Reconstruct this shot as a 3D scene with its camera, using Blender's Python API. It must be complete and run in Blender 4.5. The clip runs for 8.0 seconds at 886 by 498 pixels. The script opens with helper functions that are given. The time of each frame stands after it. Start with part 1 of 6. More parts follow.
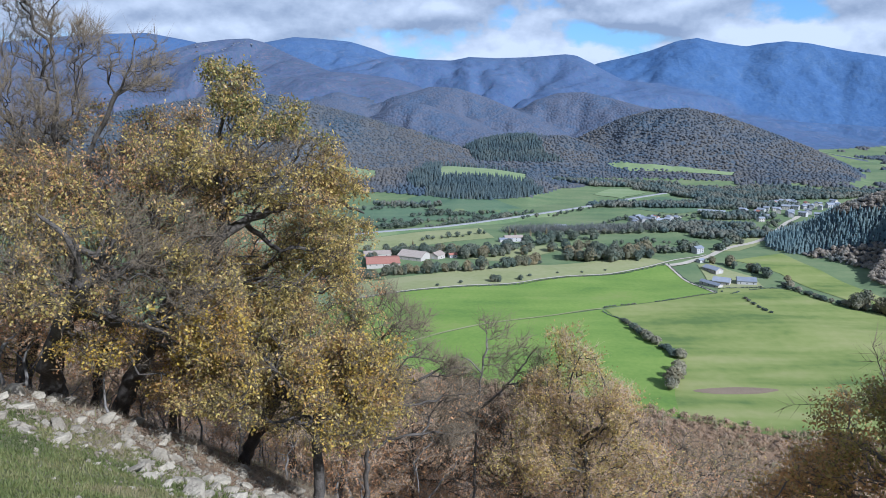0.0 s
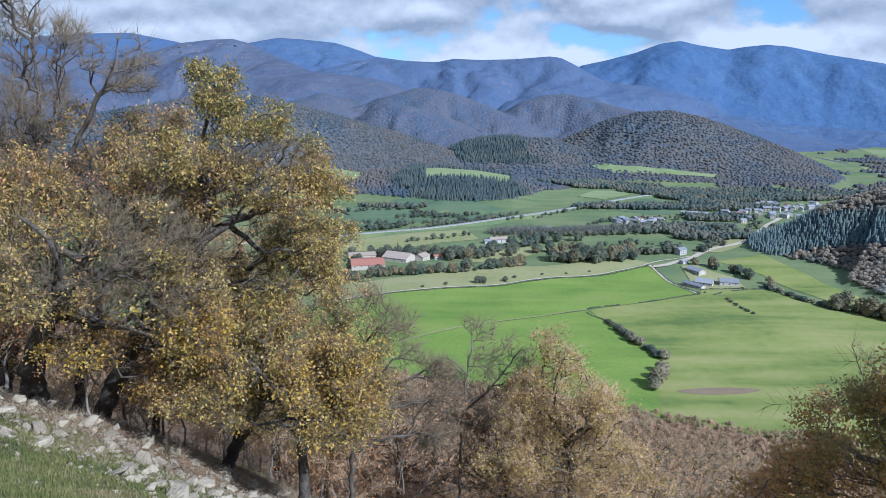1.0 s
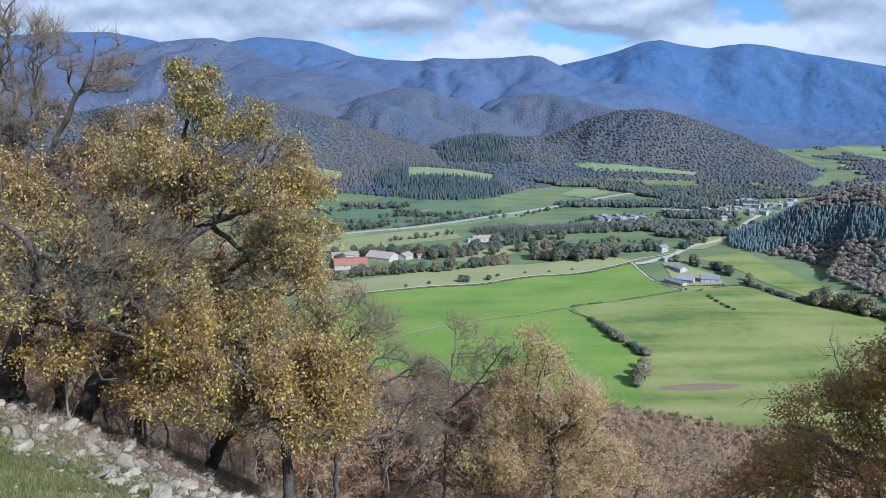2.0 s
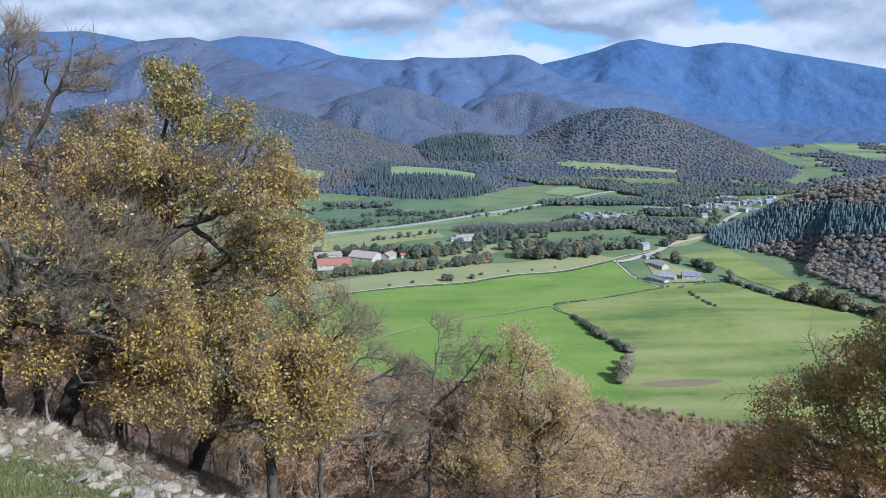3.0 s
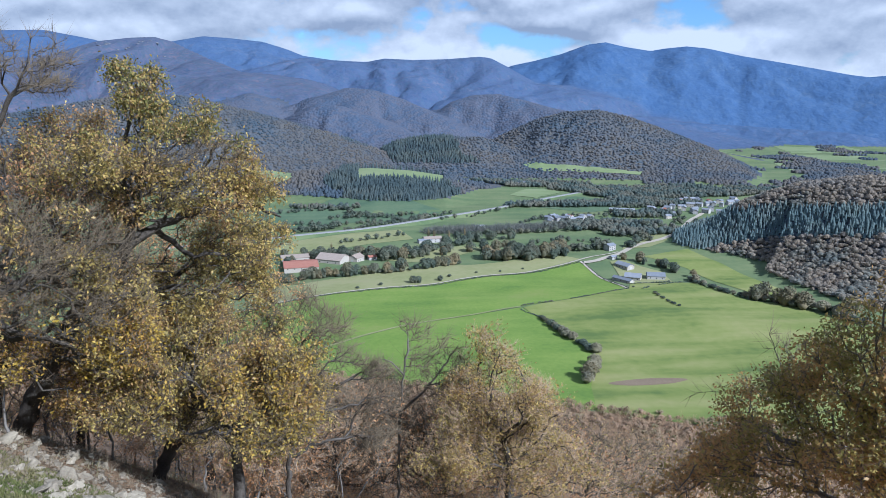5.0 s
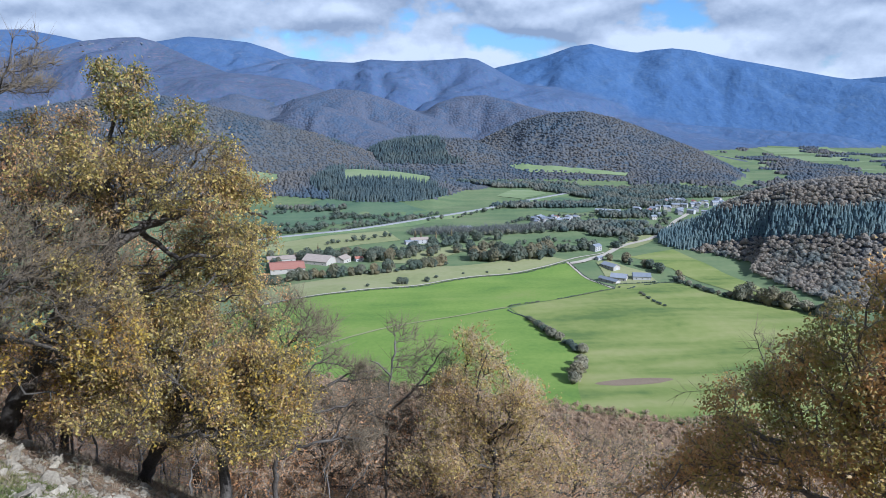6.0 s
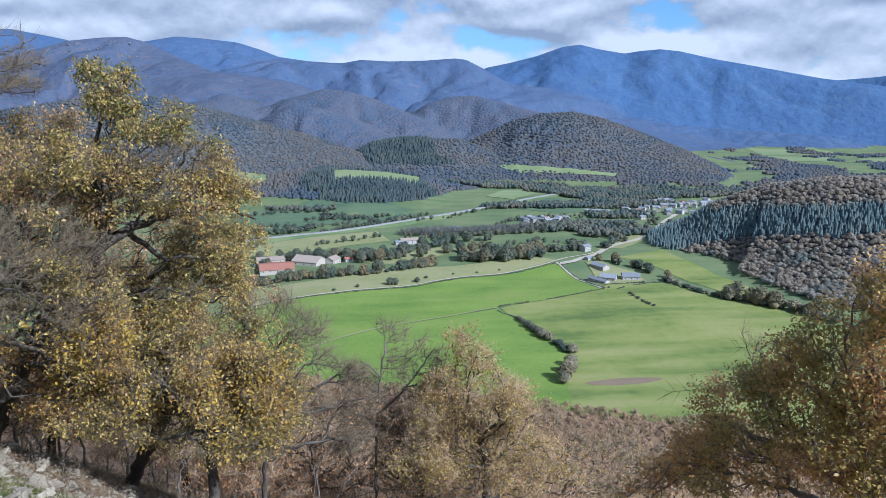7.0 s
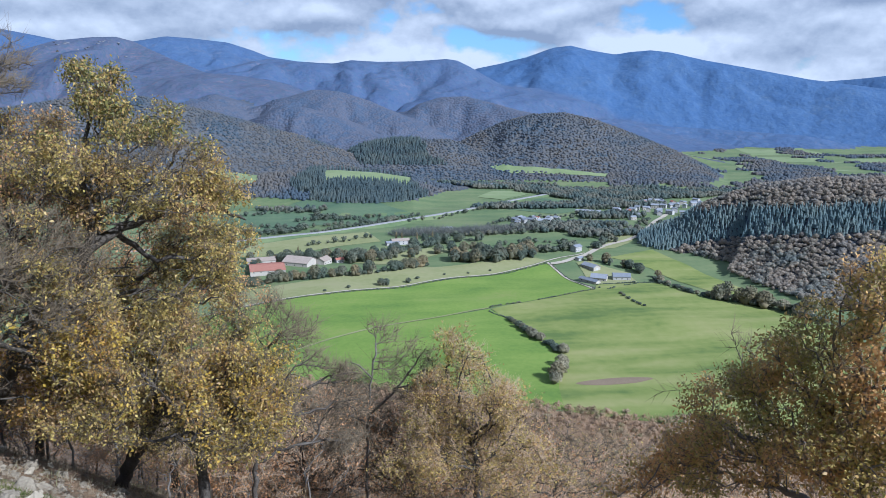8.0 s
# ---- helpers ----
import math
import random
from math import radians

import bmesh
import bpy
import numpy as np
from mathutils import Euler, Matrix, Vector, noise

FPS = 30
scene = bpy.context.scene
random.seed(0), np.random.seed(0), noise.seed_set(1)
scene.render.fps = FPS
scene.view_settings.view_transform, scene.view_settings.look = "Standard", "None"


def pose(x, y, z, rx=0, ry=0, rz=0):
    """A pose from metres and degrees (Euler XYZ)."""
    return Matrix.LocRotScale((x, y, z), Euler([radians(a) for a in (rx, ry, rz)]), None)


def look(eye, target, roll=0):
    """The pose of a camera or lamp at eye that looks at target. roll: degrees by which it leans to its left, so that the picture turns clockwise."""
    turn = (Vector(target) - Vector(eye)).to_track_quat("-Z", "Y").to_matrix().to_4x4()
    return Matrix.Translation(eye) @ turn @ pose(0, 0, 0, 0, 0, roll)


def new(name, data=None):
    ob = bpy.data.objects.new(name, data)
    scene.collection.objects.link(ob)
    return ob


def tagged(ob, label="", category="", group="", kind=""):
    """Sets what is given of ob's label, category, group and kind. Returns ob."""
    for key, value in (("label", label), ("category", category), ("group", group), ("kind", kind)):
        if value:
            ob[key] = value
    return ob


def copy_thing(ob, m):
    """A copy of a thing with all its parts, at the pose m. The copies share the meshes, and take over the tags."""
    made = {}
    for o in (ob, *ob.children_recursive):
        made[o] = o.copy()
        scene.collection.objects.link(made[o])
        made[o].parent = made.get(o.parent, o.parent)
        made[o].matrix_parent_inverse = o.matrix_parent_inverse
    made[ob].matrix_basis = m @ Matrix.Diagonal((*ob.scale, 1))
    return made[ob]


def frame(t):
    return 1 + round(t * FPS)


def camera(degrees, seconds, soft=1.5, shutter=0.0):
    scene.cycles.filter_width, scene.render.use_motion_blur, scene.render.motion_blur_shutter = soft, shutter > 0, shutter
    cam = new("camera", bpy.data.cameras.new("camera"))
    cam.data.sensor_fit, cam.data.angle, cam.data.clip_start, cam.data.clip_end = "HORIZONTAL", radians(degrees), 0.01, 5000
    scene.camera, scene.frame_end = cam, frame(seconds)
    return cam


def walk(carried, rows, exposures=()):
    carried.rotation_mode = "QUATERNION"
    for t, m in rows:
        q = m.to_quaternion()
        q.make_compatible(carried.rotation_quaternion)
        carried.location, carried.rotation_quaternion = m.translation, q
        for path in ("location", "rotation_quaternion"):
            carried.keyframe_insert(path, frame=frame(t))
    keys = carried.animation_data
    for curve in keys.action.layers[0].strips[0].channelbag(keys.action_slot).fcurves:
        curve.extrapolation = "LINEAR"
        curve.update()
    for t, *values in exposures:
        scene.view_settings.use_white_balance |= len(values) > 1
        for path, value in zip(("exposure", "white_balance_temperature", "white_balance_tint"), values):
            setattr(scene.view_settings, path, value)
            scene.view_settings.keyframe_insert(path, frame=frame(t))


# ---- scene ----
# ---------------------------------------------------------------- camera
cam = camera(64.0, 8.0, soft=0.8)
# seconds, small sway of the hand (x, y, z), yaw, pitch, roll: a hand-held pan to the right from one standpoint
ROWS = [
    (0.0, 0.000, 0.000, 0.000, 0.00, -12.00, 0.00),
    (0.5, -0.003, -0.012, 0.005, -0.63, -11.916, 0.12),
    (1.0, -0.005, -0.030, 0.008, -1.24, -11.875, 0.23),
    (1.5, -0.005, -0.042, 0.009, -1.93, -11.906, 0.20),
    (3.0, 0.008, -0.062, 0.006, -4.01, -12.011, -0.07),
    (3.5, 0.006, -0.064, 0.011, -4.73, -12.013, -0.06),
    (4.0, 0.003, -0.063, 0.012, -5.43, -11.972, 0.01),
    (4.5, 0.000, -0.062, 0.015, -6.05, -11.918, 0.10),
    (6.0, -0.004, -0.060, 0.019, -7.74, -11.775, 0.28),
    (6.5, 0.000, -0.060, 0.021, -8.17, -11.755, 0.30),
    (7.0, 0.005, -0.060, 0.021, -8.57, -11.731, 0.33),
    (7.5, 0.008, -0.058, 0.021, -8.95, -11.708, 0.38),
    (8.0, 0.011, -0.057, 0.021, -9.30, -11.685, 0.41),
]
EYE = 200.0
walk(cam, [(t, pose(x, y, EYE + z, 0, 0, yaw) @ pose(0, 0, 0, 90 + pitch) @ pose(0, 0, 0, 0, 0, roll)) for t, x, y, z, yaw, pitch, roll in ROWS],
     [(0.0, 0.75, 5220, 12), (8.0, 0.75, 5220, 12)])

# ---------------------------------------------------------------- sky and sun
SUN_AZ, SUN_EL = 136.0, 37.0        # degrees clockwise from +y, and above the horizon


def make_world():
    w = bpy.data.worlds.new("sky")
    scene.world = w
    w.use_nodes = True
    nt = w.node_tree
    nt.nodes.clear()
    N, L = nt.nodes.new, nt.links.new
    out, bg = N("ShaderNodeOutputWorld"), N("ShaderNodeBackground")
    sky = N("ShaderNodeTexSky")
    sky.sky_type, sky.sun_disc = "NISHITA", False
    sky.sun_elevation, sky.sun_rotation = radians(SUN_EL), radians(SUN_AZ)
    sky.air_density, sky.dust_density, sky.ozone_density = 1.0, 0.6, 3.0
    co = N("ShaderNodeTexCoord")
    def noise_at(scale, lift, detail, rough):
        mp = N("ShaderNodeMapping")
        mp.inputs["Scale"].default_value = scale
        mp.inputs["Location"].default_value = (0.35, 0.2, 0.1 + lift)
        L(co.outputs["Generated"], mp.inputs["Vector"])
        n = N("ShaderNodeTexNoise")
        n.inputs["Scale"].default_value, n.inputs["Detail"].default_value = 1.0, detail
        n.inputs["Roughness"].default_value = rough
        L(mp.outputs[0], n.inputs["Vector"])
        return n.outputs["Fac"]

    def puffs(lift):
        """Broad flat-based masses with rounded billows on their edges."""
        a = N("ShaderNodeMath")
        a.operation = "MULTIPLY_ADD"
        L(noise_at((17, 17, 27), lift * 1.1, 7.0, .55), a.inputs[0])
        a.inputs[1].default_value = 0.36
        c = N("ShaderNodeMath")
        c.operation = "MULTIPLY"
        c.inputs[1].default_value = 0.68
        L(noise_at((5.2, 5.2, 17), lift, 1.0, .45), c.inputs[0])
        L(c.outputs[0], a.inputs[2])
        return a.outputs[0]

    low, high = puffs(0.0), puffs(0.30)
    cover = N("ShaderNodeValToRGB")
    cover.color_ramp.elements[0].position, cover.color_ramp.elements[1].position = 0.36, 0.43
    L(low, cover.inputs["Fac"])
    # less cloud above a place: a sunlit top; more: a grey underside
    diff = N("ShaderNodeMath")
    diff.operation = "SUBTRACT"
    L(high, diff.inputs[0])
    L(low, diff.inputs[1])
    off = N("ShaderNodeMath")
    off.operation = "ADD"
    off.inputs[1].default_value = 0.5
    L(diff.outputs[0], off.inputs[0])
    body = N("ShaderNodeValToRGB")
    body.color_ramp.elements[0].position, body.color_ramp.elements[1].position = 0.40, 0.64
    body.color_ramp.elements[0].color = (3.05, 3.2, 3.36, 1)
    body.color_ramp.elements[1].color = (1.32, 1.54, 1.88, 1)
    # higher up the clouds turn their undersides to the eye
    sep, under = N("ShaderNodeSeparateXYZ"), N("ShaderNodeMath")
    L(co.outputs["Generated"], sep.inputs[0])
    under.operation = "MULTIPLY_ADD"
    L(sep.outputs["Z"], under.inputs[0])
    under.inputs[1].default_value = 1.0
    L(off.outputs[0], under.inputs[2])
    less = N("ShaderNodeMath")
    less.operation = "SUBTRACT"
    L(under.outputs[0], less.inputs[0])
    less.inputs[1].default_value = 0.08
    low_side = N("ShaderNodeClamp")
    L(less.outputs[0], low_side.inputs["Value"])
    L(low_side.outputs[0], body.inputs["Fac"])
    deep = N("ShaderNodeMix")
    deep.data_type, deep.blend_type = "RGBA", "MULTIPLY"
    deep.inputs[0].default_value, deep.inputs[7].default_value = 1.0, (.36, .46, .56, 1)
    L(sky.outputs[0], deep.inputs[6])
    mix = N("ShaderNodeMix")
    mix.data_type = "RGBA"
    L(cover.outputs["Color"], mix.inputs[0])
    L(deep.outputs[2], mix.inputs[6])
    L(body.outputs[0], mix.inputs[7])
    L(mix.outputs[2], bg.inputs["Color"])
    bg.inputs["Strength"].default_value = 0.15
    L(bg.outputs[0], out.inputs[0])


make_world()
sun_data = bpy.data.lights.new("sun", "SUN")
sun_data.energy, sun_data.angle, sun_data.color = 4.5, radians(0.6), (1.0, 0.93, 0.82)
sun = new("sun", sun_data)
SUN_DIR = Vector((math.sin(radians(SUN_AZ)) * math.cos(radians(SUN_EL)), math.cos(radians(SUN_AZ)) * math.cos(radians(SUN_EL)), math.sin(radians(SUN_EL))))
sun.matrix_world = look(SUN_DIR * 300 + Vector((0, 0, EYE)), (0, 0, EYE))

# ---------------------------------------------------------------- materials


def ramp_node(nt, cols):
    r = nt.nodes.new("ShaderNodeValToRGB")
    el = r.color_ramp.elements
    while len(el) < len(cols):
        el.new(0.5)
    for i, c in enumerate(cols):
        p = i / (len(cols) - 1) if len(c) == 3 else c[3]
        el[i].position, el[i].color = p, (*c[:3], 1)
    return r


def surface(name, cols, scale=1.0, fine=8.0, fine_amount=0.35, bump=0.4, bump_scale=10.0, bump_dist=0.05, rough=0.9, voronoi=False, spec=0.2, island=0.0, per_object=0.0, streak=0.0, grain=0.0):
    """Colour from two scales of noise, relief from a third; island or per_object shift the colour piece by piece."""
    m = bpy.data.materials.new(name)
    m.use_nodes = True
    nt = m.node_tree
    b = nt.nodes["Principled BSDF"]
    b.inputs["Roughness"].default_value, b.inputs["Specular IOR Level"].default_value = rough, spec
    N, L = nt.nodes.new, nt.links.new
    geo = N("ShaderNodeNewGeometry")

    def nz(s, detail=5):
        n = N("ShaderNodeTexNoise")
        n.inputs["Scale"].default_value, n.inputs["Detail"].default_value = s, detail
        L(geo.outputs["Position"], n.inputs["Vector"])
        return n.outputs["Fac"]

    def mth(op, a, c):
        q = N("ShaderNodeMath")
        q.operation = op
        for i, v in enumerate((a, c)):
            if isinstance(v, (int, float)):
                q.inputs[i].default_value = v
            else:
                L(v, q.inputs[i])
        return q.outputs[0]

    v = mth("ADD", mth("MULTIPLY", nz(scale), 1 - fine_amount), mth("MULTIPLY", nz(fine, 6), fine_amount))
    v = mth("ADD", mth("MULTIPLY", mth("SUBTRACT", v, 0.5), 1.9), 0.5)
    if streak:
        mp = N("ShaderNodeMapping")
        mp.inputs["Scale"].default_value, mp.inputs["Rotation"].default_value = (.006, .032, .01), (0, 0, -.3)
        L(geo.outputs["Position"], mp.inputs["Vector"])
        sn = N("ShaderNodeTexNoise")
        sn.inputs["Scale"].default_value, sn.inputs["Detail"].default_value = 1.0, 3
        L(mp.outputs[0], sn.inputs["Vector"])
        v = mth("ADD", mth("MULTIPLY", mth("SUBTRACT", sn.outputs["Fac"], 0.5), streak), v)
    if grain:
        # crown by crown
        cells, pick = N("ShaderNodeTexVoronoi"), N("ShaderNodeSeparateXYZ")
        cells.inputs["Scale"].default_value = .085
        L(geo.outputs["Position"], cells.inputs["Vector"])
        L(cells.outputs["Color"], pick.inputs[0])
        v = mth("ADD", mth("MULTIPLY", mth("SUBTRACT", pick.outputs["X"], 0.5), grain), v)
    if island:
        v = mth("ADD", mth("MULTIPLY", v, 1 - island), mth("MULTIPLY", geo.outputs["Random Per Island"], island))
    if per_object:
        oi = N("ShaderNodeObjectInfo")
        v = mth("ADD", mth("MULTIPLY", v, 1 - per_object), mth("MULTIPLY", oi.outputs["Random"], per_object))
    r = ramp_node(nt, cols)
    L(v, r.inputs["Fac"])
    L(r.outputs[0], b.inputs["Base Color"])
    if bump:
        bp = N("ShaderNodeBump")
        bp.inputs["Strength"].default_value, bp.inputs["Distance"].default_value = bump, bump_dist
        if voronoi:
            vo = N("ShaderNodeTexVoronoi")
            vo.inputs["Scale"].default_value = bump_scale
            L(geo.outputs["Position"], vo.inputs["Vector"])
            L(mth("SUBTRACT", 1.0, vo.outputs["Distance"]), bp.inputs["Height"])
        else:
            L(nz(bump_scale, 8), bp.inputs["Height"])
        L(bp.outputs[0], b.inputs["Normal"])
    return m


def leaf_material(name, cols, through_light=0.35, rough=0.48, patch=0.9, single=0.42):
    """Leaves: colour leaf by leaf with broader patches, part of the light shining through."""
    m = bpy.data.materials.new(name)
    m.use_nodes = True
    nt = m.node_tree
    N, L = nt.nodes.new, nt.links.new
    b, out = nt.nodes["Principled BSDF"], nt.nodes["Material Output"]
    b.inputs["Roughness"].default_value, b.inputs["Specular IOR Level"].default_value = rough, 0.4
    geo = N("ShaderNodeNewGeometry")
    n = N("ShaderNodeTexNoise")
    n.inputs["Scale"].default_value, n.inputs["Detail"].default_value = patch, 3
    L(geo.outputs["Position"], n.inputs["Vector"])
    a = N("ShaderNodeMath")
    a.operation = "MULTIPLY_ADD"
    L(n.outputs["Fac"], a.inputs[0])
    a.inputs[1].default_value, a.inputs[2].default_value = 2.4, -0.95
    c = N("ShaderNodeMath")
    c.operation = "MULTIPLY_ADD"
    L(geo.outputs["Random Per Island"], c.inputs[0])
    c.inputs[1].default_value = single
    L(a.outputs[0], c.inputs[2])
    r = ramp_node(nt, cols)
    L(c.outputs[0], r.inputs["Fac"])
    L(r.outputs[0], b.inputs["Base Color"])
    tr, mx = N("ShaderNodeBsdfTranslucent"), N("ShaderNodeMixShader")
    L(r.outputs[0], tr.inputs["Color"])
    mx.inputs[0].default_value = through_light
    L(b.outputs[0], mx.inputs[1])
    L(tr.outputs[0], mx.inputs[2])
    L(mx.outputs[0], out.inputs["Surface"])
    return m


M = {}
M["turf"] = surface("rough_turf", [(.080, .092, .040), (.125, .14, .060), (.19, .18, .10), (.26, .225, .155)], 1.3, 16, .5, .9, 30, .08)
M["litter"] = surface("leaf_litter", [(.095, .070, .050), (.155, .112, .076), (.245, .165, .105), (.20, .158, .11)], .5, 6, .5, .9, 9, .15)
# valley grass, with some blue added for haze
M["meadow"] = surface("valley_meadow", [(.070, .112, .058), (.098, .142, .068), (.130, .168, .082), (.160, .180, .100)], .012, .12, .35, .3, .6, .2, streak=1.0)
M["field_bright"] = surface("sown_grass", [(.08, .148, .033), (.12, .192, .039), (.15, .22, .048), (.18, .22, .065)], .018, .25, .35, .3, .8, .12, streak=1.2)
M["field_olive"] = surface("grazed_grass", [(.085, .13, .038), (.145, .185, .052), (.185, .215, .070), (.225, .235, .095)], .014, .12, .35, .3, .5, .15, streak=2.4)
M["field_pale"] = surface("dry_grass", [(.150, .172, .082), (.195, .212, .098), (.230, .238, .124), (.235, .218, .134)], .012, .15, .4, .25, .6, .12, streak=1.0)
# deeper green grass; its extra blue is painted haze
M["field_dark"] = surface("hazed_deep_meadow", [(.055, .098, .066), (.076, .124, .076), (.098, .146, .085), (.122, .155, .098)], .012, .15, .35, .25, .6, .12, streak=1.0)
M["soil"] = surface("bare_soil", [(.14, .11, .085), (.18, .14, .10), (.21, .17, .12)], .06, .8, .5, .5, 1.5, .1)
# canopy browns shifted to blue-grey: haze put into the colour
M["hill_floor"] = surface("hazed_beech_canopy", [(.044, .070, .104), (.055, .077, .106), (.073, .084, .103), (.092, .094, .096), (.062, .079, .103), (.046, .073, .094)], .006, .045, .42, .7, .11, 5.0, voronoi=True, grain=.42)
# far grass, its green paled and blued with painted haze
M["field_far"] = surface("hazed_far_meadow", [(.12, .17, .085), (.155, .205, .10), (.18, .225, .12), (.20, .225, .135)], .008, .08, .35, .25, .3, .12, streak=1.0)
# the blue of distance haze is mixed into these mountain colours
M["mountain"] = surface("hazed_beech_and_heath", [(.032, .062, .122), (.050, .078, .142), (.078, .090, .150), (.055, .086, .140), (.094, .096, .146), (.122, .114, .154)], .0040, .022, .50, .60, .017, 26.0, grain=.40)


def add_haze_ramp(m, cols):
    """Adds a second colour ramp carrying distance haze, weighted by a ground attribute."""
    nt = m.node_tree
    b = nt.nodes["Principled BSDF"]
    first = b.inputs["Base Color"].links[0].from_node
    r = ramp_node(nt, cols)
    nt.links.new(first.inputs["Fac"].links[0].from_socket, r.inputs["Fac"])
    at, mx = nt.nodes.new("ShaderNodeAttribute"), nt.nodes.new("ShaderNodeMix")
    at.attribute_name = "hazed"
    mx.data_type = "RGBA"
    nt.links.new(at.outputs["Fac"], mx.inputs[0])
    nt.links.new(first.outputs[0], mx.inputs[6])
    nt.links.new(r.outputs[0], mx.inputs[7])
    nt.links.new(mx.outputs[2], b.inputs["Base Color"])


# second ramps, bluer still: painted haze of the foothills and the farthest ridges
add_haze_ramp(M["hill_floor"], [(.047, .076, .134), (.060, .084, .138), (.080, .092, .136), (.064, .088, .130)])
add_haze_ramp(M["mountain"], [(.038, .086, .196), (.043, .092, .206), (.049, .100, .214), (.056, .108, .218), (.070, .120, .220)])
M["asphalt"] = surface("asphalt", [(.23, .235, .24), (.27, .275, .28), (.31, .31, .31)], .05, 1.5, .4, .1, 4, .02)
M["gravel"] = surface("farm_track", [(.28, .26, .22), (.36, .33, .28), (.42, .39, .34)], .08, 1.2, .5, .2, 3, .03)
M["yard"] = surface("farmyard_gravel", [(.17, .165, .14), (.22, .21, .18), (.27, .25, .22)], .08, 1.2, .5, .2, 3, .03)
M["rock_grey"] = surface("grey_rock", [(.09, .11, .15), (.13, .145, .18), (.18, .19, .22)], .05, .4, .5, .8, .5, 1.0)
M["bark"] = surface("oak_bark", [(.030, .027, .024), (.062, .055, .048), (.105, .096, .086), (.18, .17, .155)], 3.0, 26, .5, 1.0, 34, .03)
M["bark_pale"] = surface("pale_bark", [(.09, .085, .08), (.17, .16, .15), (.26, .25, .23)], 3.0, 26, .5, .8, 34, .02)
M["twig"] = surface("brown_twig", [(.085, .070, .048), (.145, .118, .082), (.225, .180, .125)], 1.2, 9, .4, 0, island=.5)
M["twig_pale"] = surface("dry_shoots", [(.28, .205, .14), (.40, .30, .205), (.52, .41, .29)], 1.2, 9, .4, 0, island=.5)
M["stone"] = surface("limestone", [(.13, .115, .09), (.22, .195, .155), (.33, .30, .24), (.44, .40, .33)], 3.2, 18, .5, 1.0, 22, .04, per_object=.35)
M["rubble"] = surface("dirty_rubble", [(.085, .072, .055), (.15, .125, .095), (.22, .19, .15), (.32, .285, .23)], 3.2, 18, .5, 1.0, 22, .04, island=.4)
M["leaf_olive"] = leaf_material("leaf_olive", [(.15, .130, .050), (.25, .208, .070), (.40, .325, .098), (.58, .465, .145), (.55, .385, .145), (.34, .220, .105)], .45, .48, .9, .75)
M["leaf_green"] = leaf_material("leaf_green", [(.12, .14, .05), (.18, .19, .065), (.25, .24, .08), (.33, .28, .10)], .38)
M["leaf_gold"] = leaf_material("leaf_gold", [(.18, .130, .045), (.31, .230, .055), (.48, .350, .062), (.64, .465, .075), (.58, .375, .080), (.38, .225, .080)], .46, .48, .9, .75)
M["leaf_rust"] = leaf_material("leaf_rust", [(.36, .34, .11), (.48, .42, .14), (.64, .48, .18), (.78, .52, .23), (.74, .45, .20), (.52, .38, .15)], .68)
M["leaf_brown"] = leaf_material("leaf_brown", [(.38, .215, .11), (.52, .28, .135), (.62, .34, .155), (.54, .39, .19)], .45)
# spur beeches: autumn tones lightened and greyed with painted haze
M["beech"] = leaf_material("hazed_autumn_canopy", [(.23, .265, .26), (.295, .30, .27), (.385, .33, .265), (.335, .305, .27), (.275, .28, .275), (.24, .28, .25)], .5, .9, .012, .25)
# hill crowns, blued in the same way to carry the haze
M["hill_beech"] = leaf_material("hazed_hill_canopy", [(.052, .078, .110), (.065, .085, .112), (.086, .094, .108), (.110, .104, .098), (.074, .087, .108), (.054, .082, .098)], .2, .9, .006, .2)
M["scrub"] = leaf_material("bare_branches", [(.30, .235, .14), (.33, .225, .145), (.42, .29, .18), (.48, .35, .215), (.37, .285, .18)], .15, .9, .045)
# needle green pushed towards blue, so the distance haze sits in it
M["pine"] = leaf_material("hazed_conifer_needles", [(.062, .096, .112), (.078, .114, .126), (.095, .127, .130), (.115, .137, .128)], .4, .9, .02)
# conifers of the shaded spur: lighter, bluer than pine, haze and lift painted in
M["hazed"] = leaf_material("hazed_spur_needles", [(.150, .225, .250), (.180, .255, .270), (.210, .275, .275), (.245, .290, .270)], .5, .9, .02, .3)
# hedge green, blued a little for the haze along the valley
M["hedge"] = leaf_material("hedge_leaf", [(.072, .100, .086), (.098, .126, .098), (.136, .148, .110), (.170, .164, .120)], .3, .8, .03, .3)
M["autumn_hedge"] = leaf_material("autumn_hedge_leaf", [(.115, .125, .088), (.160, .152, .098), (.215, .180, .104), (.245, .205, .115)], .3, .8, .03, .3)
M["dry_bush"] = leaf_material("leafless_bush", [(.19, .19, .14), (.26, .245, .175), (.33, .30, .21)], .3, .9, .1, .3)
M["wall_white"] = surface("white_render", [(.28, .28, .285), (.36, .36, .365), (.45, .45, .45)], .4, 3, .4, .1, 6, .01, per_object=.3)
M["wall_stone"] = surface("stone_wall", [(.30, .28, .26), (.38, .36, .33), (.46, .44, .40)], .6, 4, .5, .3, 5, .03, per_object=.3)
M["roof_red"] = surface("red_tile_roof", [(.23, .10, .08), (.29, .13, .10), (.33, .18, .14)], .3, 2.5, .5, .4, 5, .05, per_object=.3)
M["roof_grey"] = surface("grey_sheet_roof", [(.13, .15, .18), (.19, .21, .25), (.28, .30, .34)], .3, 2.5, .4, .3, 5, .03, .6, per_object=.5)
M["roof_brown"] = surface("weathered_tile_roof", [(.20, .165, .14), (.27, .23, .20), (.34, .30, .27)], .3, 2.5, .5, .4, 5, .05, per_object=.3)
